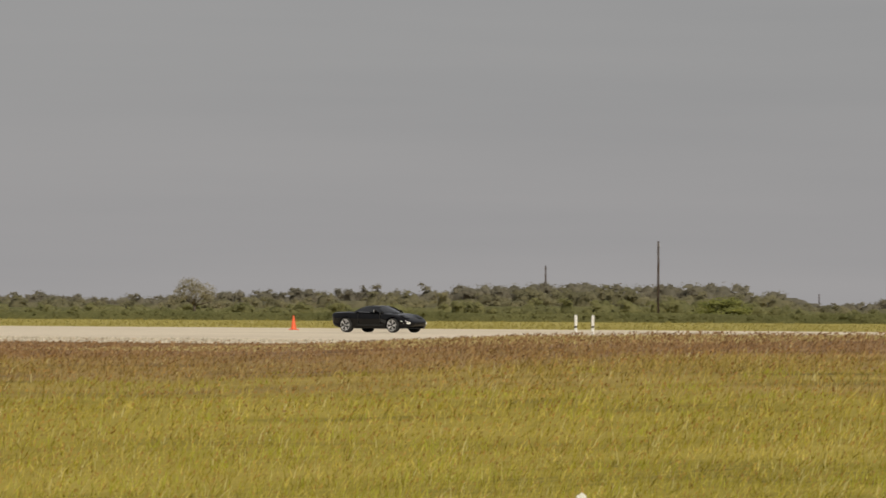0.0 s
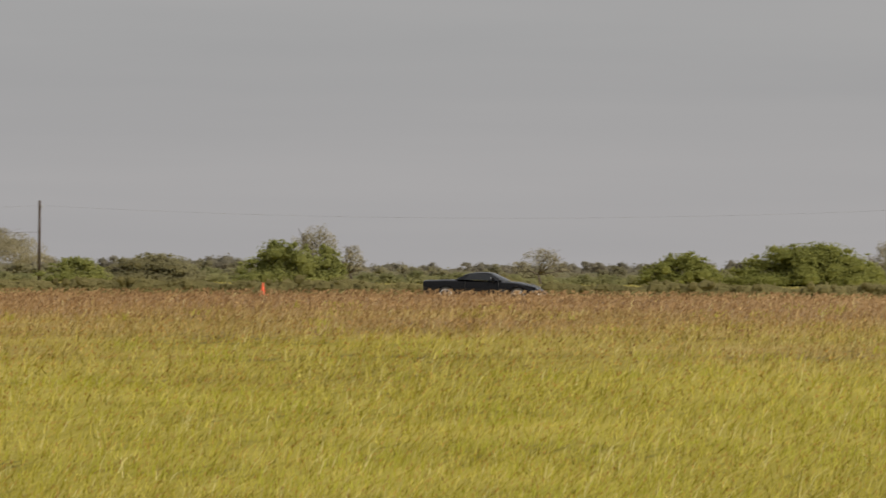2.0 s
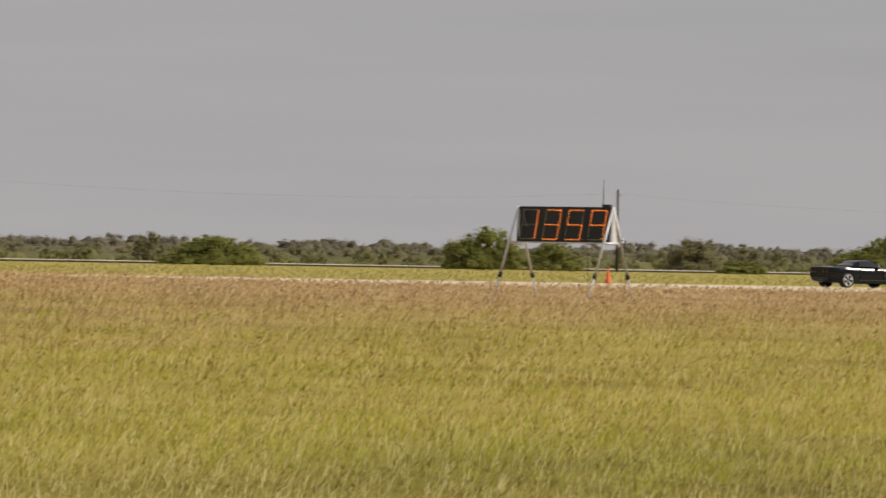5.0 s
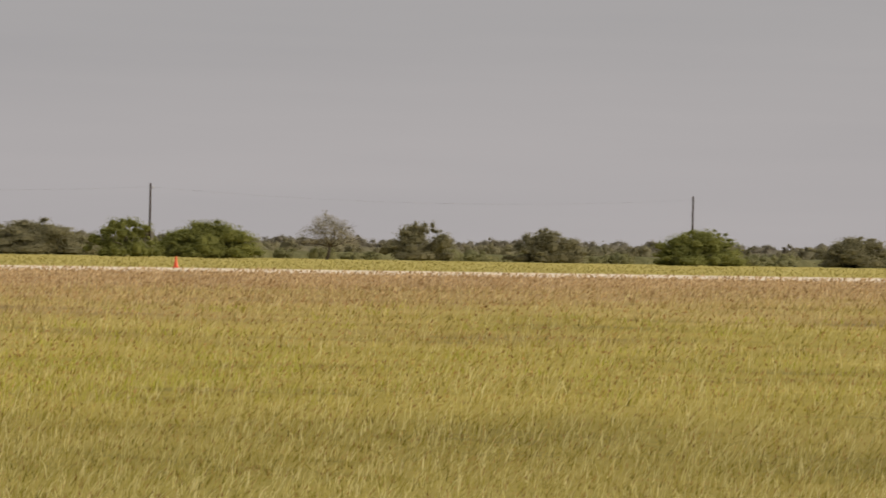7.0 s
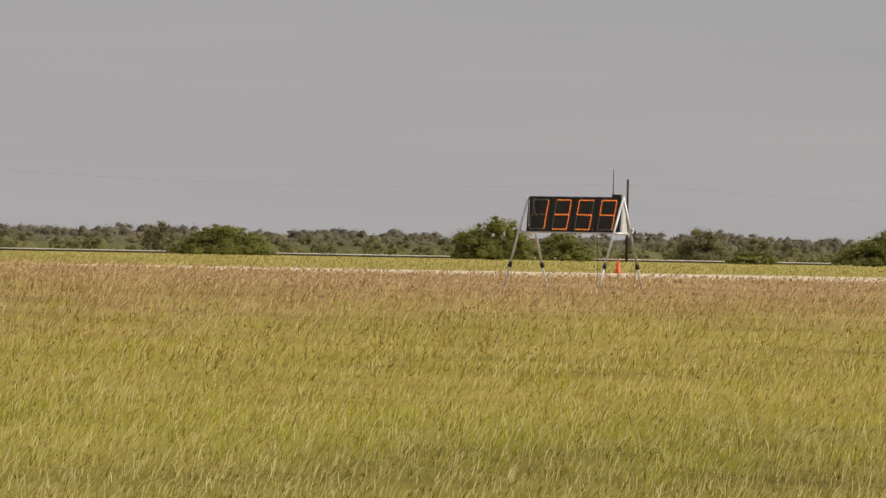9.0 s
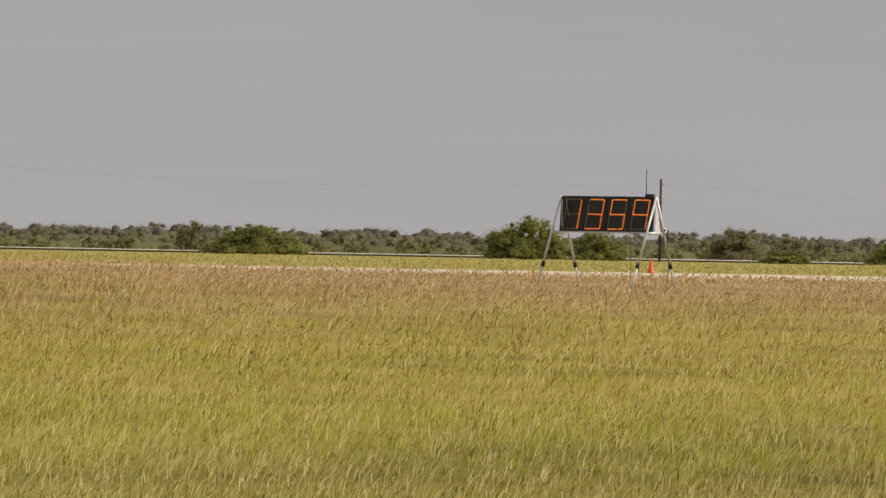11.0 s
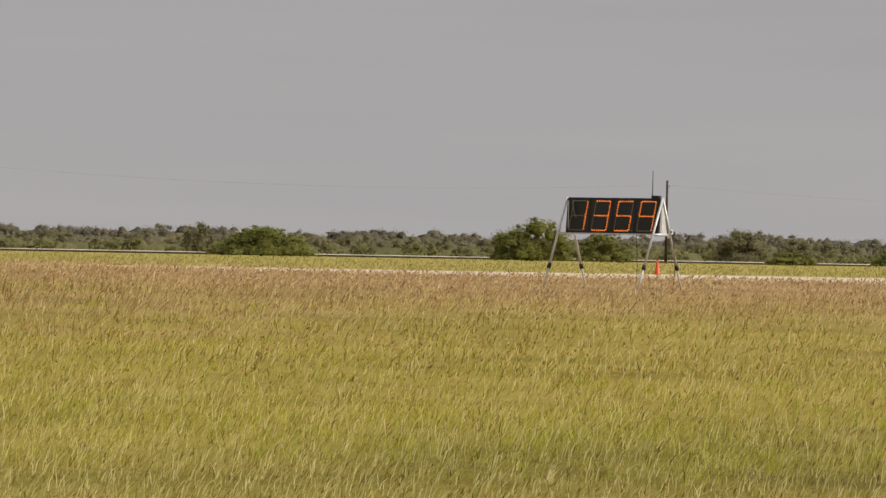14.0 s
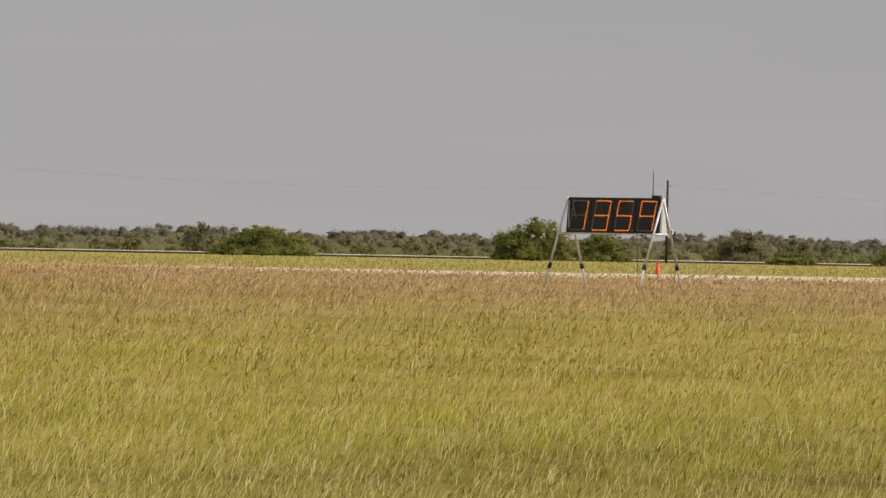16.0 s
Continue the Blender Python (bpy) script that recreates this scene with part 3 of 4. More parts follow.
def band(name, mat, y0, rise, x0, x1, spacing, size, scatter, density, label):
    """A long belt of brush along the far side, one mass of many shrubs."""
    def height(x):
        return rise(math.degrees(math.atan2(x, y0))) / 9350 * math.hypot(x, y0) + 1.05

    blobs = []
    x = x0
    while x < x1:
        h = height(x) * (0.87 + 0.16 * rng.random() + 0.08 * rng.random() ** 5)
        w = (min(0.5, h * 0.5) + h * 0.5) * rng.uniform(0.4, 0.9)
        if rng.random() < 0.13:
            h, w = h * rng.uniform(1.04, 1.16), w * rng.uniform(1.1, 1.6)
        y = y0 + rng.uniform(-0.3, 2.0) * w
        blobs.append((x, y, TRACK_Z + h - w * 0.72, w * 1.1, w * 0.8, w * 0.72))
        for _ in range(3):
            q = rng.uniform(0.25, 0.55)
            blobs.append((x + w * rng.uniform(-1, 1), y0 - w * rng.uniform(-0.6, 0.3), TRACK_Z + h * rng.uniform(0.1, 0.9), w * q, w * q * 0.6, w * q * 0.8))
        x += spacing * rng.uniform(0.5, 1.4)
    c, d = blob_leaves(blobs, density, size, 0.80, 1.06)
    # loose leaves before a closed inner mass
    sx = rng.uniform(x0, x1, scatter)
    grid = np.linspace(x0, x1, 4000)
    hs = np.interp(sx, grid, [height(q) for q in grid])
    u = rng.random(scatter)
    loose = np.stack([sx, y0 - 1.2 + 3 * u + rng.normal(0, 0.5, scatter), TRACK_Z + hs * u * rng.uniform(0.75, 1.0, scatter)], 1)
    c, d = np.concatenate([c, loose]), np.concatenate([d, np.tile([0.0, -0.8, 0.3], (scatter, 1))])
    tops = TRACK_Z + np.array([height(q) for q in grid]) * rng.uniform(0.78, 0.90, 4000)
    low = np.full(len(grid), TRACK_Z - 0.3)
    rows = [np.stack([grid, np.full(len(grid), y0 + 0.5), low], 1), np.stack([grid, np.full(len(grid), y0 + 2.5), tops], 1), np.stack([grid, np.full(len(grid), y0 + 14.0), tops - 0.4], 1)]
    m = len(grid)
    k = np.arange(m - 1)[:, None]
    wall = np.concatenate([np.concatenate([k + [a * m, a * m + 1, a * m + m + 1], k + [a * m, a * m + m + 1, a * m + m]]) for a in range(2)])
    v, f = joined(leaf_quads(c, d, np.full(len(c), size), 1.3, 0.3), cores(blobs, 0.78, 4, 6), (np.concatenate(rows), wall))
    v[:, 2] = np.maximum(v[:, 2], TRACK_Z - 0.2)
    return tagged(new(name, mesh_from(name, v, f, mat)), label, "woods", kind="stuff")


def woods(name, mat, depth, share, spacing, leaf, per, x0, x1, label, kinds=6):
    """A belt of round-headed trees: each crown is a heap of leafy lobes over a closed inner mass."""
    xs = [x0]
    while xs[-1] < x1:
        xs.append(xs[-1] + spacing * rng.uniform(0.35, 1.65))
    x = np.array(xs)
    n = len(x)
    y = rng.uniform(depth[0], depth[1], n)

    def tops(px, py):
        return np.array([woods_rise(math.degrees(math.atan2(p, q))) for p, q in zip(px, py)]) / 9350 * np.hypot(px, py) + 1.05

    top = tops(x, y)
    h = top * (share[0] + (share[1] - share[0]) * rng.random(n) ** 0.8)
    w = (0.95 + 0.38 * h) * rng.uniform(0.6, 1.5, n)
    # lobes of each crown
    a = rng.uniform(-1, 1, (n, kinds))
    r = w[:, None] * rng.uniform(0.28, 0.50, (n, kinds))
    up = np.where(np.arange(kinds)[None, :] < 4, rng.uniform(0.86, 1.0, (n, kinds)), rng.uniform(0.35, 0.8, (n, kinds)))
    lx = x[:, None] + a * w[:, None] * 0.85
    ly = y[:, None] - w[:, None] * rng.uniform(-0.1, 0.6, (n, kinds))
    lz = h[:, None] * (1 - 0.34 * np.abs(a) ** 2.2) * up - r * 0.75
    q = rng.normal(0, 1, (n, kinds, per, 3))
    q /= np.linalg.norm(q, axis=3, keepdims=True)
    q[..., 1] = np.where(q[..., 2] < 0.5, -np.abs(q[..., 1]), q[..., 1])
    q[..., 2] = np.where(q[..., 2] < -0.5, -q[..., 2], q[..., 2])
    shell = rng.uniform(0.55, 1.06, (n, kinds, per, 1)) * r[..., None, None] * np.array([1.15, 1.0, 0.78])
    c = (np.stack([lx, ly, lz + TRACK_Z], 2)[:, :, None, :] + q * shell).reshape(-1, 3)
    # a round closed kernel in each lobe
    hub = np.stack([lx, ly, lz + TRACK_Z], 2).reshape(-1, 1, 3)
    size = r.reshape(-1, 1) * rng.uniform(0.42, 0.78, (n * kinds, 13))
    turn = np.arange(6) * math.tau / 6
    form = np.concatenate([np.stack([np.cos(turn + q) * e * 1.1, np.sin(turn + q) * e * 0.9, np.full(6, z)], 1) for e, z, q in ((1.0, -0.12, 0.0), (0.72, 0.50, 0.5))] + [[[0, 0, 0.78]]])
    lobe = (hub + size[:, :, None] * form[None]).reshape(-1, 3)
    ring, after = np.arange(6), (np.arange(6) + 1) % 6
    lobe_tri = np.concatenate([np.stack(q, 1) for q in ((ring, after, ring + 6), (after, after + 6, ring + 6), (ring + 6, after + 6, np.full(6, 12)))])
    lobe_faces = (np.arange(n * kinds)[:, None, None] * 13 + lobe_tri[None]).reshape(-1, 3)
    # inner masses, uneven
    rings, sides = 4, 7
    e = np.linspace(-0.5, 1, rings)[None, :, None] * math.pi / 2
    t = np.arange(sides)[None, None, :] * math.tau / sides
    k = rng.uniform(0.78, 1.06, (n, rings, sides))
    core = np.stack([x[:, None, None] + w[:, None, None] * 0.74 * k * np.cos(e) * np.cos(t), y[:, None, None] + w[:, None, None] * 0.4 * k * np.cos(e) * np.sin(t),
                     TRACK_Z + h[:, None, None] * (0.34 + 0.46 * k * np.sin(e))], 3).reshape(-1, 3)
    i, j = np.meshgrid(np.arange(rings - 1), np.arange(sides), indexing="ij")
    p0, p1 = (i * sides + j).ravel(), (i * sides + (j + 1) % sides).ravel()
    tri = np.concatenate([np.stack([p0, p1, p1 + sides], 1), np.stack([p0, p1 + sides, p0 + sides], 1)])
    faces = (np.arange(n)[:, None, None] * rings * sides + tri[None]).reshape(-1, 3)
    # foliage behind the crowns that closes the belt
    grid = np.arange(x0, x1, 0.8)
    m = len(grid)
    near, low = depth[1] + rng.uniform(0, 1.5, m), np.full(m, TRACK_Z - 0.3)
    crest = tops(grid, near) * sum(share) / 2 * rng.uniform(0.50, 0.72, m)
    rows = np.concatenate([np.stack([grid, near, low], 1), np.stack([grid, near + 0.6, TRACK_Z + 0.55 * crest], 1), np.stack([grid, near + 2.0, TRACK_Z + crest], 1), np.stack([grid, near + 9, TRACK_Z + crest], 1)])
    g = np.arange(m - 1)[:, None]
    wall = np.concatenate([np.concatenate([g + [b * m, b * m + 1, b * m + m + 1], g + [b * m, b * m + m + 1, b * m + m]]) for b in range(3)])
    loose = int(14 * (x1 - x0))
    sx = rng.uniform(x0, x1, loose)
    sc = np.stack([sx, depth[0] + rng.normal(0.3, 0.5, loose), TRACK_Z + tops(sx, np.full(loose, depth[0])) * sum(share) / 2 * 0.6 * rng.random(loose)], 1)
    c = np.concatenate([c, sc])
    d = np.concatenate([q.reshape(-1, 3), np.tile([0.0, -0.8, 0.3], (loose, 1))])
    v, f = joined(leaf_quads(c, d, np.full(len(c), leaf), 1.3, 0.35), (lobe, lobe_faces), (core, faces), (rows, wall))
    v[:, 2] = np.maximum(v[:, 2], TRACK_Z - 0.3)
    return tagged(new(name, mesh_from(name, v, f, mat, True)), label, "woods", kind="stuff")


woods("far_woods", WOODS, (715, 760), (0.82, 1.10), 1.35, 0.135, 24, -720, 1010, "distant low mesquite woods with haze put into their grey-green")
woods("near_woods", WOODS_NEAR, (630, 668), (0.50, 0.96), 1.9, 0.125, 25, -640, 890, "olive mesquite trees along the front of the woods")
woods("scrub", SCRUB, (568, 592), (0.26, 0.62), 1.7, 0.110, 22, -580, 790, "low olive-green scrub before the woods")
band("green_scrub", GREEN_WEEDS, 375, verge_rise, -378, -215, 2.2, 0.080, 20000, 12.0, "low green weeds at the foot of the scrub")
band("low_weeds", DRY_WEEDS, 236, weeds_rise, -70, 57, 0.8, 0.055, 20000, 20.0, "low olive weeds behind the runway")

TREE_LABEL = {"G": "broad dark-green mesquite tree on the dry grassland", "g": "dense green bush at the edge of the brush",
              "y": "low yellow-green bush at the edge of the brush", "d": "dark olive tree rising over the brush",
              "b": "sparse grey-green tree with bare twigs"}


def tree(turn0, turn1, top, kind):
    """A tree or bush between two directions, with its top at a slope above the eye's level."""
    far = {"G": 505, "g": 512, "y": 500, "b": 545, "d": 560}[kind]
    mid = radians((turn0 + turn1) / 2)
    dist = far / math.cos(mid)
    w = radians(turn1 - turn0) * dist
    w *= 1.22 if kind == "G" else 1.12
    h = top / 9350 * dist + 1.05
    px, py = dist * math.sin(mid), dist * math.cos(mid)
    thing = empty("bush" if kind in "gy" else "tree", pose(px, py, TRACK_Z), TREE_LABEL[kind], "bush" if kind in "gy" else "tree", "brush along the runway")
    sparse = kind == "b"
    low = 0.75 if sparse else 0.12
    blobs = []
    count = max(9, int(w * 1.5))
    for i in range(count):
        u = -1 + 2 * (i + rng.random()) / count
        crest = h * (1 - 0.60 * abs(u) ** 2.4) * rng.uniform(0.82, 1.0)
        rz = crest * rng.uniform(0.16, 0.30)
        rx = w * rng.uniform(0.06, 0.14) + 0.22
        blobs.append((u * (w / 2 - rx * 0.6), rng.uniform(-0.2, 0.2) * w, crest - rz, rx, rx, rz))
        zz = crest - 2.2 * rz
        while zz > h * low * 0.55:
            blobs.append((u * (w / 2 - rx * 0.5) + rng.normal(0, 0.06) * w, rng.uniform(-0.25, 0.25) * w, zz, rx * rng.uniform(0.9, 1.3), rx, rz * 1.2))
            zz -= rz * 1.5
        for _ in range(2):
            q = rng.uniform(0.25, 0.5)
            blobs.append((u * w * 0.47 + rng.normal(0, 0.04) * w, -0.1 * w, crest * rng.uniform(0.75, 1.06), rx * q, rx * q, rz * q))
    if not sparse:
        # a skirt of foliage down to the grass
        for i in range(count):
            u = -1 + 2 * (i + rng.random()) / count
            q = h * rng.uniform(0.14, 0.24) * (1 - 0.35 * abs(u))
            blobs.append((u * w * 0.46, rng.uniform(-0.28, 0.1) * w, q * 0.8, w * 0.11 + 0.2, w * 0.11, q))
    blobs[int(count / 2)] = (rng.uniform(-0.1, 0.1) * w, 0, h * 0.84, w * 0.16 + 0.2, w * 0.15, h * 0.16)
    size = 0.089 if not sparse else 0.066
    c, d = blob_leaves(blobs, 31 if not sparse else 60, size, 0.60, 1.24)
    v, f = leaf_quads(c, d, np.full(len(c), size))
    if not sparse:
        v, f = joined((v, f), cores(blobs, 0.66))
    v[:, 2] = np.maximum(v[:, 2], 0.02)
    # G and g crowns east of -9 degrees take the darker green
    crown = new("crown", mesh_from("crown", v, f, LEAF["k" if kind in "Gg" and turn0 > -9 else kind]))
    crown.parent = thing
    bm = bmesh.new()
    r0 = 0.05 + 0.022 * h
    fork = Vector((rng.uniform(-0.1, 0.1) * h, 0, h * 0.28))
    tube(bm, (0, 0, -0.1), fork, r0 * 1.3, r0, 7)
    ends = [blobs[i] for i in rng.choice(len(blobs), min(len(blobs), 9 if sparse else 6), replace=False)]
    for e in ends:
        end = Vector(e[:3])
        knee = fork.lerp(end, 0.55) + Vector((rng.normal(0, 0.05) * h, rng.normal(0, 0.05) * h, 0.04 * h))
        tube(bm, fork, knee, r0 * 0.6, r0 * 0.38, 5)
        tube(bm, knee, end, r0 * 0.38, r0 * 0.12, 5)
        if sparse:
            for _ in range(5):
                tube(bm, end, end + Vector((rng.normal(0, 0.10) * w, rng.normal(0, 0.05) * w, rng.uniform(0.02, 0.16) * h)), r0 * 0.14, 0.012, 4)
    part("trunk", smooth(bm), BARK, thing, "forked grey trunk and limbs")
    return thing


for row in ((-39.88, -39.31, 53, 'b'), (-34.18, -33.54, 23, 'g'), (-31.84, -31.11, 28, 'g'), (-27.34, -26.88, 48, 'b'), (-26.85, -26.52, 50, 'g'),
            (-26.55, -25.78, 88, 'G'), (-25.85, -25.11, 106, 'G'), (-25.17, -24.44, 62, 'g'), (-26.25, -25.35, 88, 'G'), (-24.56, -24.15, 44, 'g'), (-23.96, -22.98, 50, 'd'),
            (-23.04, -21.82, 53, 'g'), (-22.09, -21.51, 51, 'b'), (-20.84, -19.92, 35, 'g'), (-19.98, -19.55, 16, 'g')):
    tree(*row)
for row in ((-17.11, -16.31, 26, 'g'), (-16.07, -14.54, 83, 'b'), (-14.54, -13.87, 28, 'g'), (-13.89, -12.91, 34, 'd'), (-12.40, -11.55, 58, 'g'),
            (-11.95, -11.33, 84, 'b'), (-11.70, -11.30, 52, 'g'), (-11.38, -11.07, 50, 'b'), (-9.48, -8.90, 47, 'b'), (-8.07, -7.25, 41, 'g'), (-6.97, -5.57, 61, 'g'),
            (-5.64, -5.15, 66, 'b'), (-5.15, -4.05, 71, 'b'), (-3.99, -3.50, 56, 'd'), (-2.77, -2.09, 57, 'b'), (-2.33, -1.78, 20, 'g')):
    tree(*row)
for row in ((-1.78, -1.36, 46, 'd'), (4.79, 5.89, 48, 'd'), (7.42, 7.73, 35, 'd'), (9.55, 10.41, 19, 'g'), (12.53, 12.93, 36, 'd'), (15.22, 15.62, 57, 'b'),
            (17.18, 18.04, 33, 'g'), (18.84, 19.32, 14, 'y'), (19.20, 20.32, 83, 'G'), (23.67, 24.53, 52, 'g'), (24.04, 24.62, 68, 'b'), (24.84, 25.08, 44, 'b'),
            (25.57, 25.94, 51, 'b'), (28.28, 29.26, 35, 'g'), (27.89, 28.25, 43, 'd'), (31.31, 32.08, 59, 'G'), (32.14, 32.76, 33, 'g'), (33.67, 34.25, 48, 'd')):
    tree(*row)
for row in ((34.32, 34.80, 33, 'd'), (34.23, 34.75, 8, 'g'), (35.50, 36.14, 39, 'G'), (35.59, 36.47, 50, 'G'), (36.66, 37.48, 68, 'G'), (37.70, 39.11, 45, 'd'),
            (39.11, 39.78, 56, 'G'), (39.84, 40.84, 52, 'G'), (41.31, 41.98, 66, 'b'), (42.23, 43.01, 54, 'd'),
            (43.6, 44.4, 46, 'd'), (45.2, 46.1, 52, 'G'), (46.9, 47.8, 44, 'd'), (48.6, 49.4, 50, 'G'), (50.3, 51.4, 45, 'd')):
    tree(*row)


# ---------------------------------------------------------------- pole line, fence
def utility_pole(turn, dist_y, top, lean=0.0, arm=True):
    a = radians(turn)
    dist = dist_y / math.cos(a)
    h = top / 9350 * dist + 1.05
    thing = empty("utility_pole", pose(dist * math.sin(a), dist_y, TRACK_Z, 0, lean, 0), "bare weathered wooden utility pole behind the runway", "utility pole", "pole line")
    bm = tube(bmesh.new(), (0, 0, -0.3), (0, 0, h), 0.17, 0.12, 10)
    part("shaft", smooth(bm), POLE_WOOD, thing)
    if arm:
        bm = tube(bmesh.new(), (0, -0.12, h - 0.75), (0.28, -0.2, h - 0.62), 0.03, 0.03, 6)
        part("bracket", bm, POST, thing, "short iron bracket")
        bm = lathe(bmesh.new(), [(0.03, 0), (0.085, 0.03), (0.05, 0.08), (0.085, 0.12), (0.04, 0.18), (0.001, 0.19)], 10, centre=(0.28, -0.2, h - 0.62))
        part("insulator", smooth(bm), GLAZED, thing, "pale glazed insulator")
    return Vector((dist * math.sin(a), dist_y, TRACK_Z + h - 0.5))


heads_of = [utility_pole(*q) for q in ((-24.34, 500, 117.8), (-14.62, 520, 125.5), (-4.22, 520, 138.4), (6.37, 520, 148.4), (16.33, 520, 152.3),
                                       (25.37, 520, 145.0), (33.15, 520, 130.6), (39.72, 520, 116.6), (45.6, 520, 110.0))]
utility_pole(-35.80, 760, 78.5, arm=False)
utility_pole(-34.58, 560, 122.6)
utility_pole(-30.88, 700, 71.8)
utility_pole(-26.67, 520, 128.5, 2.0)
utility_pole(-32.84, 1100, 30.1, arm=False)
for i, (p, q) in enumerate(zip(heads_of, heads_of[1:])):
    bm = bmesh.new()
    pts = [p.lerp(q, k / 14) - Vector((0, 0, 4 * 1.3 * (k / 14) * (1 - k / 14))) for k in range(15)]
    for u, v in zip(pts, pts[1:]):
        tube(bm, u, v, 0.006, 0.006, 4)
    tagged(part("power_line", smooth(bm), WIRE), "thin grey overhead wire sagging between poles", "wire", "overhead wires")

fence = empty("fence", pose(0, 530, TRACK_Z), "low whitewashed pipe fence before the brush", "fence")
fx0, fx1 = 108.0, 376.0
bm = tube(bmesh.new(), (fx0, 0, 0.30), (fx1, 0, 0.30), 0.042, 0.042, 10)
part("rail", smooth(bm), RAIL, fence, "whitewashed pipe rail")
# a dark tube stands in for the shadow gap below the rail
bm = tube(bmesh.new(), (fx0, 0.05, 0.15), (fx1, 0.05, 0.15), 0.10, 0.10, 8)
part("rail", smooth(bm), RAIL_SHADE, fence, "dark tube added for the shade under the rail")
bm = bmesh.new()
tube(bm, (0, 0.06, -0.2), (0, 0.06, 0.40), 0.06, 0.055, 8)
first_post = part("post", smooth(bm), POST, fence)
first_post.location = (fx0, 0, 0)
for k in range(1, 46):
    ob = new("post", first_post.data)
    ob.parent = fence
    ob.location = (fx0 + k * (fx1 - fx0) / 45, 0, 0)


# ---------------------------------------------------------------- cones, marker posts
def traffic_cone(x, y, h, lean=0.0):
    z = TRACK_Z - 0.005 if y > 229 else (float(track_z(x, y)) if y > 145 else float(ground_z(x, y)))
    thing = empty("traffic_cone", pose(x, y, z, 0, lean, rng.uniform(0, 90)), "orange vinyl traffic cone beside the runway", "traffic cone", "cones along the runway")
    s = h / 0.71
    bm = lathe(bmesh.new(), [(0.15 * s, 0.03 * s), (0.135 * s, 0.05 * s), (0.035 * s, 0.69 * s), (0.028 * s, 0.71 * s), (0.02 * s, 0.71 * s)], 20)
    part("body", smooth(bm), ORANGE, thing)
    bm = box(bmesh.new(), (0, 0, 0.02 * s), (0.38 * s, 0.38 * s, 0.04 * s), 0.012 * s)
    part("base", bm, ORANGE, thing, "square orange base")
    return thing


def on_ground(turn, dist_y):
    return dist_y * math.tan(radians(turn)), dist_y


for turn, dist_y, h in ((-38.53, 208, 0.71), (-27.73, 117, 0.46), (-12.20, 120, 0.30), (20.44, 232, 0.66), (33.06, 232, 0.76), (37.48, 193, 0.46), (40.01, 226, 0.66)):
    traffic_cone(*on_ground(turn, dist_y), h)


def marker_post(turn):
    x, y = on_ground(turn, 166)
    thing = empty("marker_post", pose(x, y, float(track_z(x)), 0, rng.uniform(-1.5, 1.5), 0), "slim white plastic marker post at the runway's edge", "post", "marker posts")
    bm = lathe(bmesh.new(), [(0.055, 0), (0.055, 0.84), (0.045, 0.88), (0.001, 0.9)], 14)
    part("tube", smooth(bm), WHITE, thing)
    bm = lathe(bmesh.new(), [(0.057, 0.40), (0.058, 0.41), (0.058, 0.46), (0.057, 0.47)], 14)
    part("band", smooth(bm), TRIM, thing, "dark band")
    bm = lathe(bmesh.new(), [(0.11, -0.02), (0.11, 0.04), (0.06, 0.07)], 14)
    part("foot", smooth(bm), TRIM, thing, "black rubber foot")


marker_post(-35.47)
marker_post(-35.29)

# a scrap of paper caught in the grass
bm = bmesh.new()
bmesh.ops.create_icosphere(bm, subdivisions=2, radius=0.032)
for q in bm.verts:
    q.co = Vector((q.co.x * 1.1, q.co.y, q.co.z * 1.2)) * rng.uniform(0.35, 1.35)
sx, sy = on_ground(-35.40, 31.5)
scrap = part("paper_scrap", bm, PAPER)
scrap.location = (sx, sy, float(ground_z(sx, sy)) + 0.09)
tagged(scrap, "crumpled white paper scrap caught in the grass", "litter")


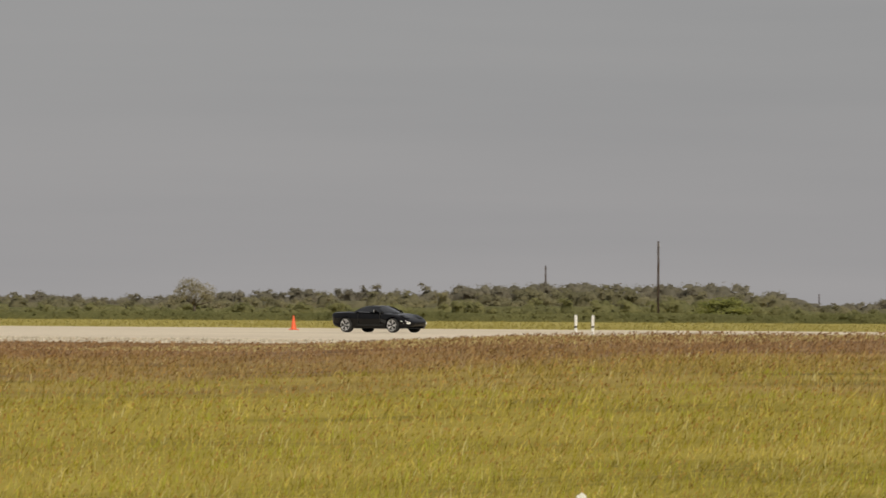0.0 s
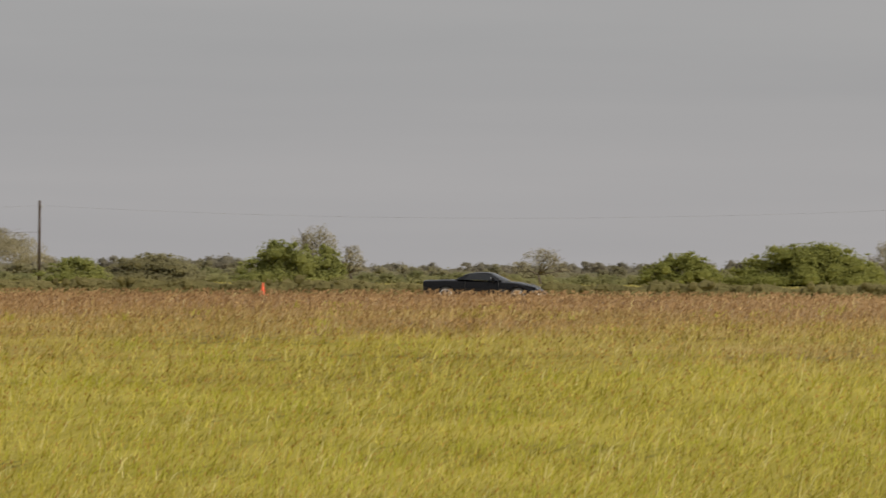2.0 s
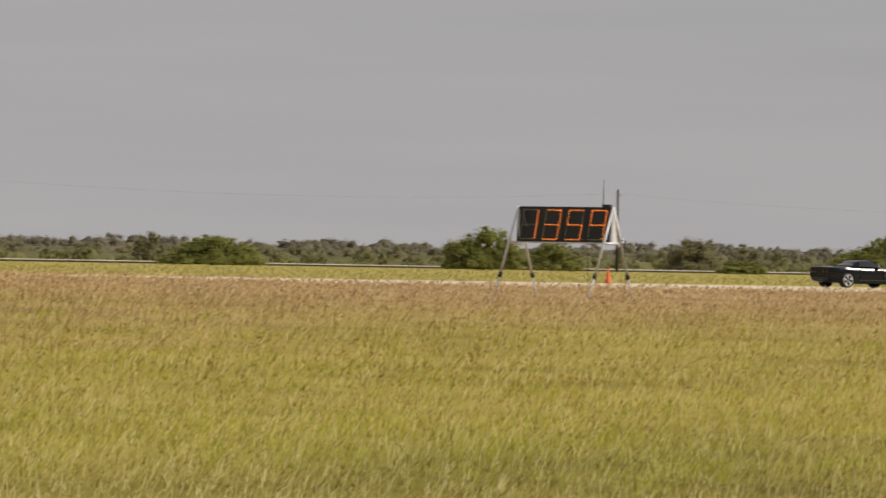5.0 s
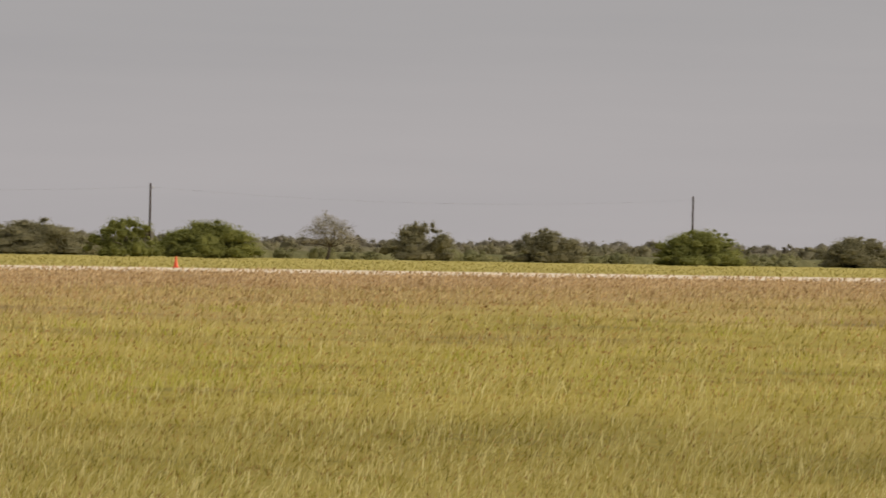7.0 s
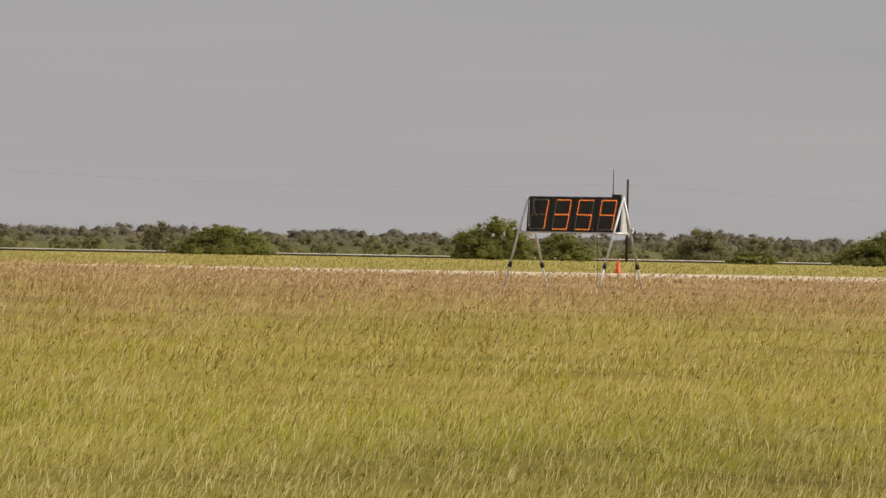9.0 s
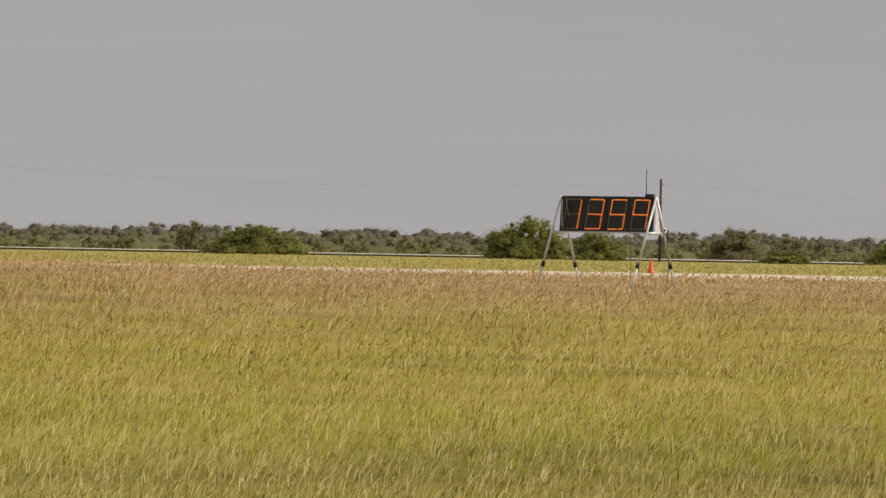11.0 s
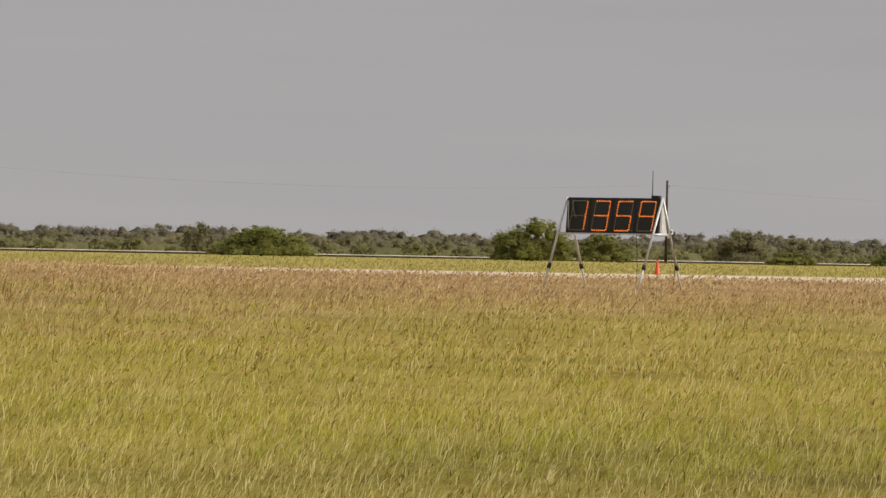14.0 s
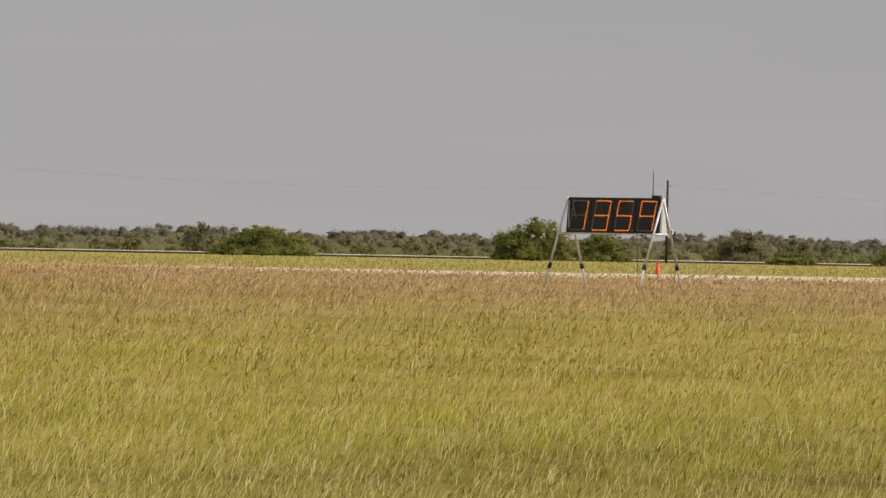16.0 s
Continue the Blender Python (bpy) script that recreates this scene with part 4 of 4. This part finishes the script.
# ---------------------------------------------------------------- display
def display():
    turn, dist = radians(32.58), 117.0
    view, right = Vector((math.sin(turn), math.cos(turn), 0)), Vector((math.cos(turn), -math.sin(turn), 0))
    psi = radians(33)
    across = right * math.cos(psi) - view * math.sin(psi)
    out = -view * math.cos(psi) - right * math.sin(psi)
    at = view * dist
    gz = float(ground_z(at.x, at.y))
    m = Matrix((( across.x, -out.x, 0, at.x), (across.y, -out.y, 0, at.y), (0, 0, 1, gz), (0, 0, 0, 1)))
    thing = empty("scoreboard", m, "black four-digit speed display on two galvanised A-frame trestles", "scoreboard")
    # local: x along the panel, y away from the viewer, z up
    w, pw, pc, h0, h1 = 2.46, 2.39, -0.015, 1.55 - gz + 0.451, 1.55 - gz + 1.21
    h, mid = h1 - h0, (h0 + h1) / 2
    lean = math.atan2(0.07, h)
    face = Matrix.Translation((pc, -0.045, mid)) @ Matrix.Rotation(-lean, 4, "X")
    bm = box(bmesh.new(), (0, 0.05, 0), (pw, 0.10, h), 0.012)
    bmesh.ops.transform(bm, matrix=face, verts=bm.verts[:])
    part("panel", bm, CASE, thing, "black display panel")
    for z, nm in ((h / 2 + 0.012, "top_rail"), (-h / 2 - 0.014, "bottom_rail")):
        bm = box(bmesh.new(), (0, 0.045, z), (pw + 0.03, 0.06, 0.025), 0.005)
        bmesh.ops.transform(bm, matrix=face, verts=bm.verts[:])
        part(nm, bm, TUBE if nm == "bottom_rail" else CLAMP, thing, "slim edge rail")
    for sx in (-1, 1):
        bm = box(bmesh.new(), (sx * (pw / 2 + 0.012), 0.045, 0), (0.024, 0.07, h), 0.005)
        bmesh.ops.transform(bm, matrix=face, verts=bm.verts[:])
        part("side_rail", bm, CLAMP, thing, "black edge rail")
    for k in range(1, 4):
        bm = box(bmesh.new(), (-pw / 2 + k * pw / 4, -0.004, 0), (0.012, 0.012, h * 0.97))
        bmesh.ops.transform(bm, matrix=face, verts=bm.verts[:])
        part("divider", bm, TRIM, thing)
    # bulbs: seven bars to a digit, leaning a little
    dw, dh, slant = 0.384, 0.652, 0.13
    bars = {"a": ((-1, 1), (1, 1)), "b": ((1, 1), (1, 0)), "c": ((1, 0), (1, -1)), "d": ((-1, -1), (1, -1)), "e": ((-1, 0), (-1, -1)), "f": ((-1, 1), (-1, 0)), "g": ((-1, 0), (1, 0))}
    lit = ("bc", "abgcd", "afgcd", "abfgc")
    bm = bmesh.new()
    lathe(bm, [(0.0150, 0), (0.0138, -0.010), (0.009, -0.015), (0.001, -0.017)], 8, "Y")
    smooth(bm)
    lamp_on = bpy.data.meshes.new("bulb")
    bm.to_mesh(lamp_on)
    bm.free()
    lamp_on.materials.append(BULB_ON)
    lamp_off = lamp_on.copy()
    lamp_off.materials[0] = BULB_OFF

    def bulb(x, z, on):
        ob = new("bulb", lamp_on if on else lamp_off)
        ob.parent = thing
        ob.matrix_basis = face @ Matrix.Translation((x + slant * z, -0.002, z))

    for k in range(4):
        cx = -pw / 2 + (k + 0.5) * pw / 4 + 0.005
        for key, ((x0, z0), (x1, z1)) in bars.items():
            count = 7 if z0 == z1 else 6
            for i in range(count):
                q = (i + 0.5) / count
                bulb(cx + (x0 + (x1 - x0) * q) * dw / 2, (z0 + (z1 - z0) * q) * dh / 2, key in lit[k])
    bulb(-pw / 2 + 3 * pw / 4 - 0.015, -dh / 2, False)
    # trestles
    for sx in (-1, 1):
        ex = sx * (w / 2 + 0.03)
        apex = (ex, 0.02, h1 + 0.02)
        for name, foot in (("front_leg", (ex - 0.02 * sx, -0.92, -0.05)), ("back_leg", (ex, 0.86, -0.05))):
            leg = part(name, smooth(tube(bmesh.new(), apex, Vector(apex).lerp(Vector(foot), 0.74), 0.026, 0.026, 10)), TUBE, thing)
            part("inner_tube", smooth(tube(bmesh.new(), Vector(apex).lerp(Vector(foot), 0.70), foot, 0.021, 0.021, 8)), TUBE, leg, "thinner telescopic tube")
            part("clamp", smooth(tube(bmesh.new(), Vector(apex).lerp(Vector(foot), 0.715), Vector(apex).lerp(Vector(foot), 0.765), 0.045, 0.045, 10)), CLAMP, leg, "black clamp")
        a, b = Vector(apex).lerp(Vector((ex, -0.92, 0)), 0.40), Vector(apex).lerp(Vector((ex, 0.86, 0)), 0.40)
        part("cross_bar", smooth(tube(bmesh.new(), a, b, 0.03, 0.03, 8)), TUBE, thing)
    bm = box(bmesh.new(), (w / 2 - 0.16, 0.05, h1 + 0.05), (0.20, 0.12, 0.06), 0.01)
    part("receiver", bm, CLAMP, thing, "small black radio box")
    part("aerial", smooth(tube(bmesh.new(), (w / 2 - 0.26, 0.05, h1 + 0.03), (w / 2 - 0.26, 0.05, h1 + 0.62), 0.012, 0.008, 6)), CLAMP, thing, "thin black aerial")
    # pale sheet that closes the end of the frame, control box and its plug on the back leg
    ex, foot_y = w / 2 + 0.015, 0.86
    back = 0.02 + (foot_y - 0.02) * 0.40
    bm = surface([[(ex, 0.03, h1 - 0.06), (ex, 0.06, h1 - 0.06)], [(ex, 0.0, h0 - 0.03), (ex, back - 0.12, h0 - 0.03)]], 0.006)
    part("end_sheet", bm, SHEET, thing, "pale plastic sheet closing the end")
    bm = box(bmesh.new(), (w / 2 + 0.05, back - 0.03, h0 + 0.04), (0.10, 0.13, 0.13), 0.02)
    control = part("control_box", bm, TUBE, thing, "grey metal control box")
    bm = box(bmesh.new(), (w / 2 + 0.06, back + 0.06, h0 + 0.01), (0.09, 0.09, 0.10), 0.02)
    part("plug", bm, CLAMP, control, "black plug")
    bm = box(bmesh.new(), (w / 2 + 0.09, back - 0.06, h0 + 0.05), (0.03, 0.05, 0.05), 0.01)
    part("switch", bm, CLAMP, control, "black switch")
    # glare stroke before the first digit, added as a grey strip
    bm = surface([[(pc - pw / 2 + 0.15 + 0.09 * q * q + dx, -0.075 - 0.02 * math.sin(3 * q), h1 - 0.03 - 0.40 * q) for dx in (0, 0.035)] for q in np.linspace(0, 1, 7)], 0.004)
    part("strap", smooth(bm), GLARE, thing, "grey strip added for a glare stroke on the panel")
    # narrow pale strip down the left edge
    bm = surface([[(pc - pw / 2 + 0.035 + dx, -0.070, z) for dx in (0, 0.02)] for z in np.linspace(h0 + 0.05, h1 - 0.05, 4)], 0.003)
    part("edge_strip", bm, SHEET, thing, "pale strip along the left edge of the panel")
    for px, py, sway in ((0.58, 0.02, 0.05), (w / 2 + 0.06, back + 0.02, 0.10)):
        pts = [Vector((px + sway * math.sin(2.5 * q), py - 0.03 * q, (h0 - 0.02) * (1 - q) - 0.02 * q)) for q in np.linspace(0, 1, 9)]
        bm = bmesh.new()
        for u, v in zip(pts, pts[1:]):
            tube(bm, u, v, 0.006, 0.006, 5)
        part("hanging_cable", smooth(bm), CLAMP, thing, "thin black cable hanging to the grass")
    for k in (0.45, 0.7):
        pts = [Vector((-w / 2 + w * (k + 0.10 * i / 6), 0.1, h0 - 0.02 - 0.10 * math.sin(math.pi * i / 6))) for i in range(7)]
        bm = bmesh.new()
        for u, v in zip(pts, pts[1:]):
            tube(bm, u, v, 0.010, 0.010, 5)
        part("cable", smooth(bm), TUBE, thing, "loose grey cable")
    return thing


display()


# ---------------------------------------------------------------- car
def curve(pairs, x):
    xs, ys = zip(*pairs)
    return float(np.interp(x, xs, ys))


TOP = ((-2.16, 0.905), (-2.10, 0.925), (-1.8, 0.93), (-1.3, 0.94), (-0.9, 0.93), (0.5, 0.905), (0.85, 0.89), (1.2, 0.845), (1.6, 0.775), (2.0, 0.675), (2.25, 0.58), (2.38, 0.52), (2.45, 0.47))
LOW = ((-2.16, 0.44), (-2.05, 0.30), (-1.85, 0.22), (-0.9, 0.17), (0.9, 0.165), (1.9, 0.18), (2.2, 0.23), (2.38, 0.31), (2.45, 0.38))
WIDE = ((-2.16, 0.76), (-2.08, 0.84), (-1.8, 0.91), (-1.3, 0.935), (-0.7, 0.90), (0.3, 0.875), (0.9, 0.895), (1.35, 0.925), (1.8, 0.88), (2.1, 0.79), (2.3, 0.64), (2.45, 0.40))


def car_body():
    bm = bmesh.new()
    rows = []
    stations = np.concatenate([np.linspace(-2.16, -1.9, 4), np.linspace(-1.8, 2.0, 26), np.linspace(2.1, 2.45, 7)])
    for x in stations:
        t, b, w = curve(TOP, x), curve(LOW, x), curve(WIDE, x)
        hgt = t - b
        fender = 0.035 * math.exp(-((x - 1.33) / 0.42) ** 2) + 0.02 * math.exp(-((x + 1.33) / 0.5) ** 2)
        half = [(0, t), (0.42 * w, t - 0.005), (0.72 * w, t - 0.012 + fender), (0.90 * w, t - 0.06 * hgt / 0.75 + fender * 0.7), (0.975 * w, t - 0.22 * hgt),
                (w, t - 0.38 * hgt), (0.985 * w, t - 0.52 * hgt), (0.965 * w, t - 0.66 * hgt), (0.975 * w, b + 0.14 * hgt), (0.93 * w, b + 0.03 * hgt), (0.8 * w, b), (0, b)]
        x = 1.327 + (x - 1.327) * 0.82 if x > 1.327 else (-1.327 + (x + 1.327) * 1.05 if x < -1.327 else x)
        rows.append([bm.verts.new((x, y, z)) for y, z in half] + [bm.verts.new((x, -y, z)) for y, z in half[-2:0:-1]])
    for u, v in zip(rows, rows[1:]):
        for i in range(len(u)):
            bm.faces.new((u[i], u[(i + 1) % len(u)], v[(i + 1) % len(u)], v[i]))
    bm.faces.new(rows[0])
    bm.faces.new(rows[-1][::-1])
    bmesh.ops.recalc_face_normals(bm, faces=bm.faces[:])
    return bm


def with_arches(bm):
    """Cuts the wheel arches out of the body."""
    me = bpy.data.meshes.new("body")
    bm.to_mesh(me)
    bm.free()
    ob = new("body", me)
    cutters = bmesh.new()
    for sx in (-1.327, 1.327):
        for sy in (-1, 1):
            q = bmesh.new()
            lathe(q, [(0.375, 0.62 * sy), (0.375, 1.2 * sy)], 32, "Y", (sx, 0, 0.335))
            tmp = bpy.data.meshes.new("cut")
            q.to_mesh(tmp)
            q.free()
            cutters.from_mesh(tmp)
            bpy.data.meshes.remove(tmp)
    cm = bpy.data.meshes.new("cutters")
    cutters.to_mesh(cm)
    cutters.free()
    cutter = new("cutters", cm)
    mod = ob.modifiers.new("arches", "BOOLEAN")
    mod.object, mod.operation, mod.solver = cutter, "DIFFERENCE", "EXACT"
    done = bpy.data.meshes.new_from_object(ob.evaluated_get(bpy.context.evaluated_depsgraph_get()))
    bpy.data.objects.remove(ob)
    bpy.data.objects.remove(cutter)
    out = bmesh.new()
    out.from_mesh(done)
    bpy.data.meshes.remove(done)
    return out


def build_car():
    car = empty("sports_car", pose(CAR_START, TRACK_Y, TRACK_Z), "low black two-door sports coupe with polished alloy wheels on the runway", "car")
    part("body", smooth(with_arches(car_body()), 30), PAINT, car, "glossy black bodywork")
    # greenhouse: belt and roof lines
    belt = lambda x: (0.80 - 0.05 * abs(x) ** 2, curve(TOP, x) - 0.035)
    roof = ((-0.86, 0.60, 1.00), (-0.72, 0.565, 1.10), (-0.52, 0.55, 1.175), (-0.2, 0.555, 1.205), (0.1, 0.56, 1.205), (0.28, 0.555, 1.18))
    rows = []
    for x, y, z in roof[1:]:
        rows.append([(x, -y, z), (x, -y * 0.8, z + 0.022), (x, -y * 0.4, z + 0.032), (x, 0, z + 0.035), (x, y * 0.4, z + 0.032), (x, y * 0.8, z + 0.022), (x, y, z)])
    part("roof", smooth(surface(rows, 0.02)), PAINT, car, "black fixed roof panel")
    x0, x1 = 0.92, 0.29
    rows = []
    for k in range(5):
        q = k / 4
        x, y, z = x0 + (x1 - x0) * q, 0.70 + (0.55 - 0.70) * q, 0.90 + (1.18 - 0.90) * (q ** 0.9)
        rows.append([(x - 0.28 * (abs(s) ** 2.2) * (1 - q * 0.6), y * s, z + 0.035 * (1 - s * s) * q) for s in (-1, -0.7, -0.35, 0, 0.35, 0.7, 1)])
    part("windscreen", smooth(surface(rows, 0.006)), GLASS, car, "raked tinted windscreen")
    rows = []
    for k in range(4):
        q = k / 3
        x, y, z = -1.02 + 0.30 * q, 0.66 - 0.10 * q, 0.965 + 0.14 * q
        rows.append([(x + 0.05 * s * s, y * s, z + 0.03 * (1 - s * s)) for s in (-1, -0.6, 0, 0.6, 1)])
    part("rear_window", smooth(surface(rows, 0.006)), GLASS, car, "steep tinted rear window")
    for sy in (-1, 1):
        low_line = [(-0.66, 0.80, 0.945), (-0.3, 0.815, 0.94), (0.1, 0.815, 0.925), (0.45, 0.80, 0.91), (0.66, 0.77, 0.90)]
        high_line = [(-0.52, 0.57, 1.165), (-0.25, 0.575, 1.195), (0.02, 0.58, 1.195), (0.22, 0.58, 1.17), (0.50, 0.70, 1.02)]
        rows = [[(x, y * sy, z) for x, y, z in low_line], [(x, y * sy, z) for x, y, z in high_line]]
        part("side_window", surface(rows, 0.006), GLASS, car, "tinted door glass")
        rows = [[(-1.02, 0.70 * sy, 0.94), (-0.66, 0.80 * sy, 0.945)], [(-0.80, 0.60 * sy, 1.06), (-0.60, 0.62 * sy, 1.10)], [(-0.70, 0.565 * sy, 1.115), (-0.52, 0.57 * sy, 1.165)]]
        part("rear_pillar", smooth(surface(rows, 0.02)), PAINT, car, "wide black roof pillar")
        bm = tube(bmesh.new(), (0.70, 0.745 * sy, 0.895), (0.24, 0.575 * sy, 1.185), 0.026, 0.022, 8)
        part("windscreen_pillar", smooth(bm), PAINT, car)
        bm = box(bmesh.new(), (0.42, 0.93 * sy, 0.965), (0.13, 0.17, 0.10), 0.03)
        tube(bm, (0.45, 0.78 * sy, 0.92), (0.43, 0.90 * sy, 0.95), 0.02, 0.02, 6)
        mirror = part("mirror", smooth(bm), PAINT, car, "black door mirror")
        bm = box(bmesh.new(), (0.352, 0.93 * sy, 0.965), (0.006, 0.14, 0.075))
        part("mirror_glass", bm, ALLOY, mirror, "mirror glass")
        bm = box(bmesh.new(), (0.05, 0.885 * sy, 0.335), (1.55, 0.02, 0.05), 0.008)
        part("side_sill", bm, TRIM, car)
        bm = box(bmesh.new(), (0.82, 0.892 * sy, 0.52), (0.34, 0.03, 0.13), 0.012, Matrix.Rotation(radians(18), 4, "Y"))
        part("side_vent", bm, TRIM, car, "recessed side vent")
        for x in (-0.62, 0.62):
            bm = box(bmesh.new(), (x, 0.888 * sy, 0.62), (0.008, 0.03, 0.55))
            part("door_gap", bm, TRIM, car)
        bm = box(bmesh.new(), (2.005, 0.665 * sy, 0.43), (0.34, 0.12, 0.10), 0.02, Matrix.Rotation(radians(-33 * sy), 4, "Z"))
        part("front_lamp", smooth(bm), LENS_WHITE, car, "clear fog and parking lamp")
        bm = box(bmesh.new(), (1.767, 0.50 * sy, 0.735), (0.42, 0.30, 0.012), 0.005, Matrix.Rotation(radians(22), 4, "Y"))
        part("headlamp_cover", bm, PAINT, car, "closed pop-up headlamp cover")
        bm = box(bmesh.new(), (1.849, 0.835 * sy, 0.50), (0.10, 0.02, 0.035), 0.006, Matrix.Rotation(radians(-28 * sy), 4, "Z"))
        part("side_marker", bm, LENS_WHITE, car)
        bm = box(bmesh.new(), (-1.98, 0.882 * sy, 0.62), (0.10, 0.02, 0.035), 0.006, Matrix.Rotation(radians(14 * sy), 4, "Z"))
        part("side_marker", bm, LENS_RED, car)
        for y in (0.30, 0.56):
            bm = lathe(bmesh.new(), [(0.001, 0.03), (0.075, 0.02), (0.085, -0.03)], 18)
            bmesh.ops.transform(bm, matrix=Matrix.Translation((-2.21, y * sy, 0.72)) @ Matrix.Rotation(radians(-90), 4, "Y"), verts=bm.verts[:])
            part("tail_lamp", smooth(bm), LENS_RED, car, "round red tail lamp")
        for y in (0.07, 0.17):
            bm = tube(bmesh.new(), (-2.22, y * sy, 0.31), (-1.9, y * sy, 0.31), 0.04, 0.04, 12)
            part("exhaust_pipe", smooth(bm), POST, car, "dull exhaust tip")
    bm = box(bmesh.new(), (-2.14, 0, 0.42), (0.12, 1.30, 0.22), 0.03)
    part("rear_bumper", smooth(bm), TRIM, car, "black lower rear bumper")
    bm = box(bmesh.new(), (2.00, 0, 0.20), (0.20, 1.20, 0.03), 0.01)
    part("chin_spoiler", bm, TRIM, car)
    bm = box(bmesh.new(), (0, 0, 0.25), (3.6, 1.2, 0.10), 0.02)
    part("floor_pan", bm, TRIM, car)
    # a low roof line
    for q in car.children:
        if q.name.split(".")[0] in ("roof", "windscreen", "rear_window", "side_window", "rear_pillar", "windscreen_pillar"):
            for v in q.data.vertices:
                v.co.z = min(v.co.z, 0.9 + (v.co.z - 0.9) * 0.95)
    wheels = []
    for sx, r, wd in ((1.327, 0.322, 0.26), (-1.327, 0.332, 0.29)):
        for sy in (-1, 1):
            bm = lathe(bmesh.new(), [(0.225, -wd / 2), (r - 0.03, -wd / 2), (r, -wd / 2 + 0.03), (r, wd / 2 - 0.03), (r - 0.03, wd / 2), (0.225, wd / 2)], 36, "Y")
            wheel = part("wheel", smooth(bm, 50), RUBBER, car, "black low-profile tyre on a polished rim")
            wheel.location = (sx, 0.785 * sy, r)
            yo = sy * wd / 2
            bm = lathe(bmesh.new(), [(0.232, yo * 0.98), (0.252, yo * 1.02), (0.216, yo * 0.98), (0.205, yo * 0.5), (0.20, -yo * 0.8)], 36, "Y")
            for k in range(5):
                a = k * math.tau / 5
                for da in (-0.13, 0.13):
                    p0 = (0.05 * math.cos(a), yo * 0.86, 0.05 * math.sin(a))
                    p1 = (0.228 * math.cos(a + da), yo * 0.97, 0.228 * math.sin(a + da))
                    tube(bm, p0, p1, 0.021, 0.015, 6)
            lathe(bm, [(0.07, yo * 0.7), (0.068, yo * 0.94), (0.04, yo * 1.0), (0.001, yo * 1.0)], 18, "Y")
            part("rim", smooth(bm, 40), ALLOY, wheel, "polished five-spoke rim")
            bm = lathe(bmesh.new(), [(0.17, yo * 0.25), (0.17, yo * 0.35), (0.001, yo * 0.36)], 24, "Y")
            part("brake_disc", smooth(bm), POST, wheel, "dull brake disc")
            wheels.append((wheel, r))
    return car, wheels


car, wheels = build_car()


# ---------------------------------------------------------------- what moves
def car_x(t):
    """Almost steady past the display, then braking far out of sight."""
    if t <= 8:
        return CAR_START + CAR_SPEED * t + float(np.interp(t, (0, 1, 2, 2.5, 3, 3.5, 5), (0, 0, 0.2, 0.2, -0.42, -0.1, 0)))
    u = min(t, 16.0) - 8
    return CAR_START + CAR_SPEED * (8 + u - u * u / 18)


def motions():
    walk(car, [(k * 0.5, pose(car_x(k * 0.5), TRACK_Y, float(track_z(car_x(k * 0.5), TRACK_Y)))) for k in range(33)])
    for wheel, r in wheels:
        y = wheel.location.y
        rows = []
        for k in range(int(8 * FPS) + 1):
            t = k / FPS
            rows.append((t, pose(math.copysign(1.327, wheel.location.x), y, r, 0, math.degrees(CAR_SPEED * t / r) % 360, 0)))
        rows.append((16.0, rows[-1][1]))
        walk(wheel, rows)


motions()
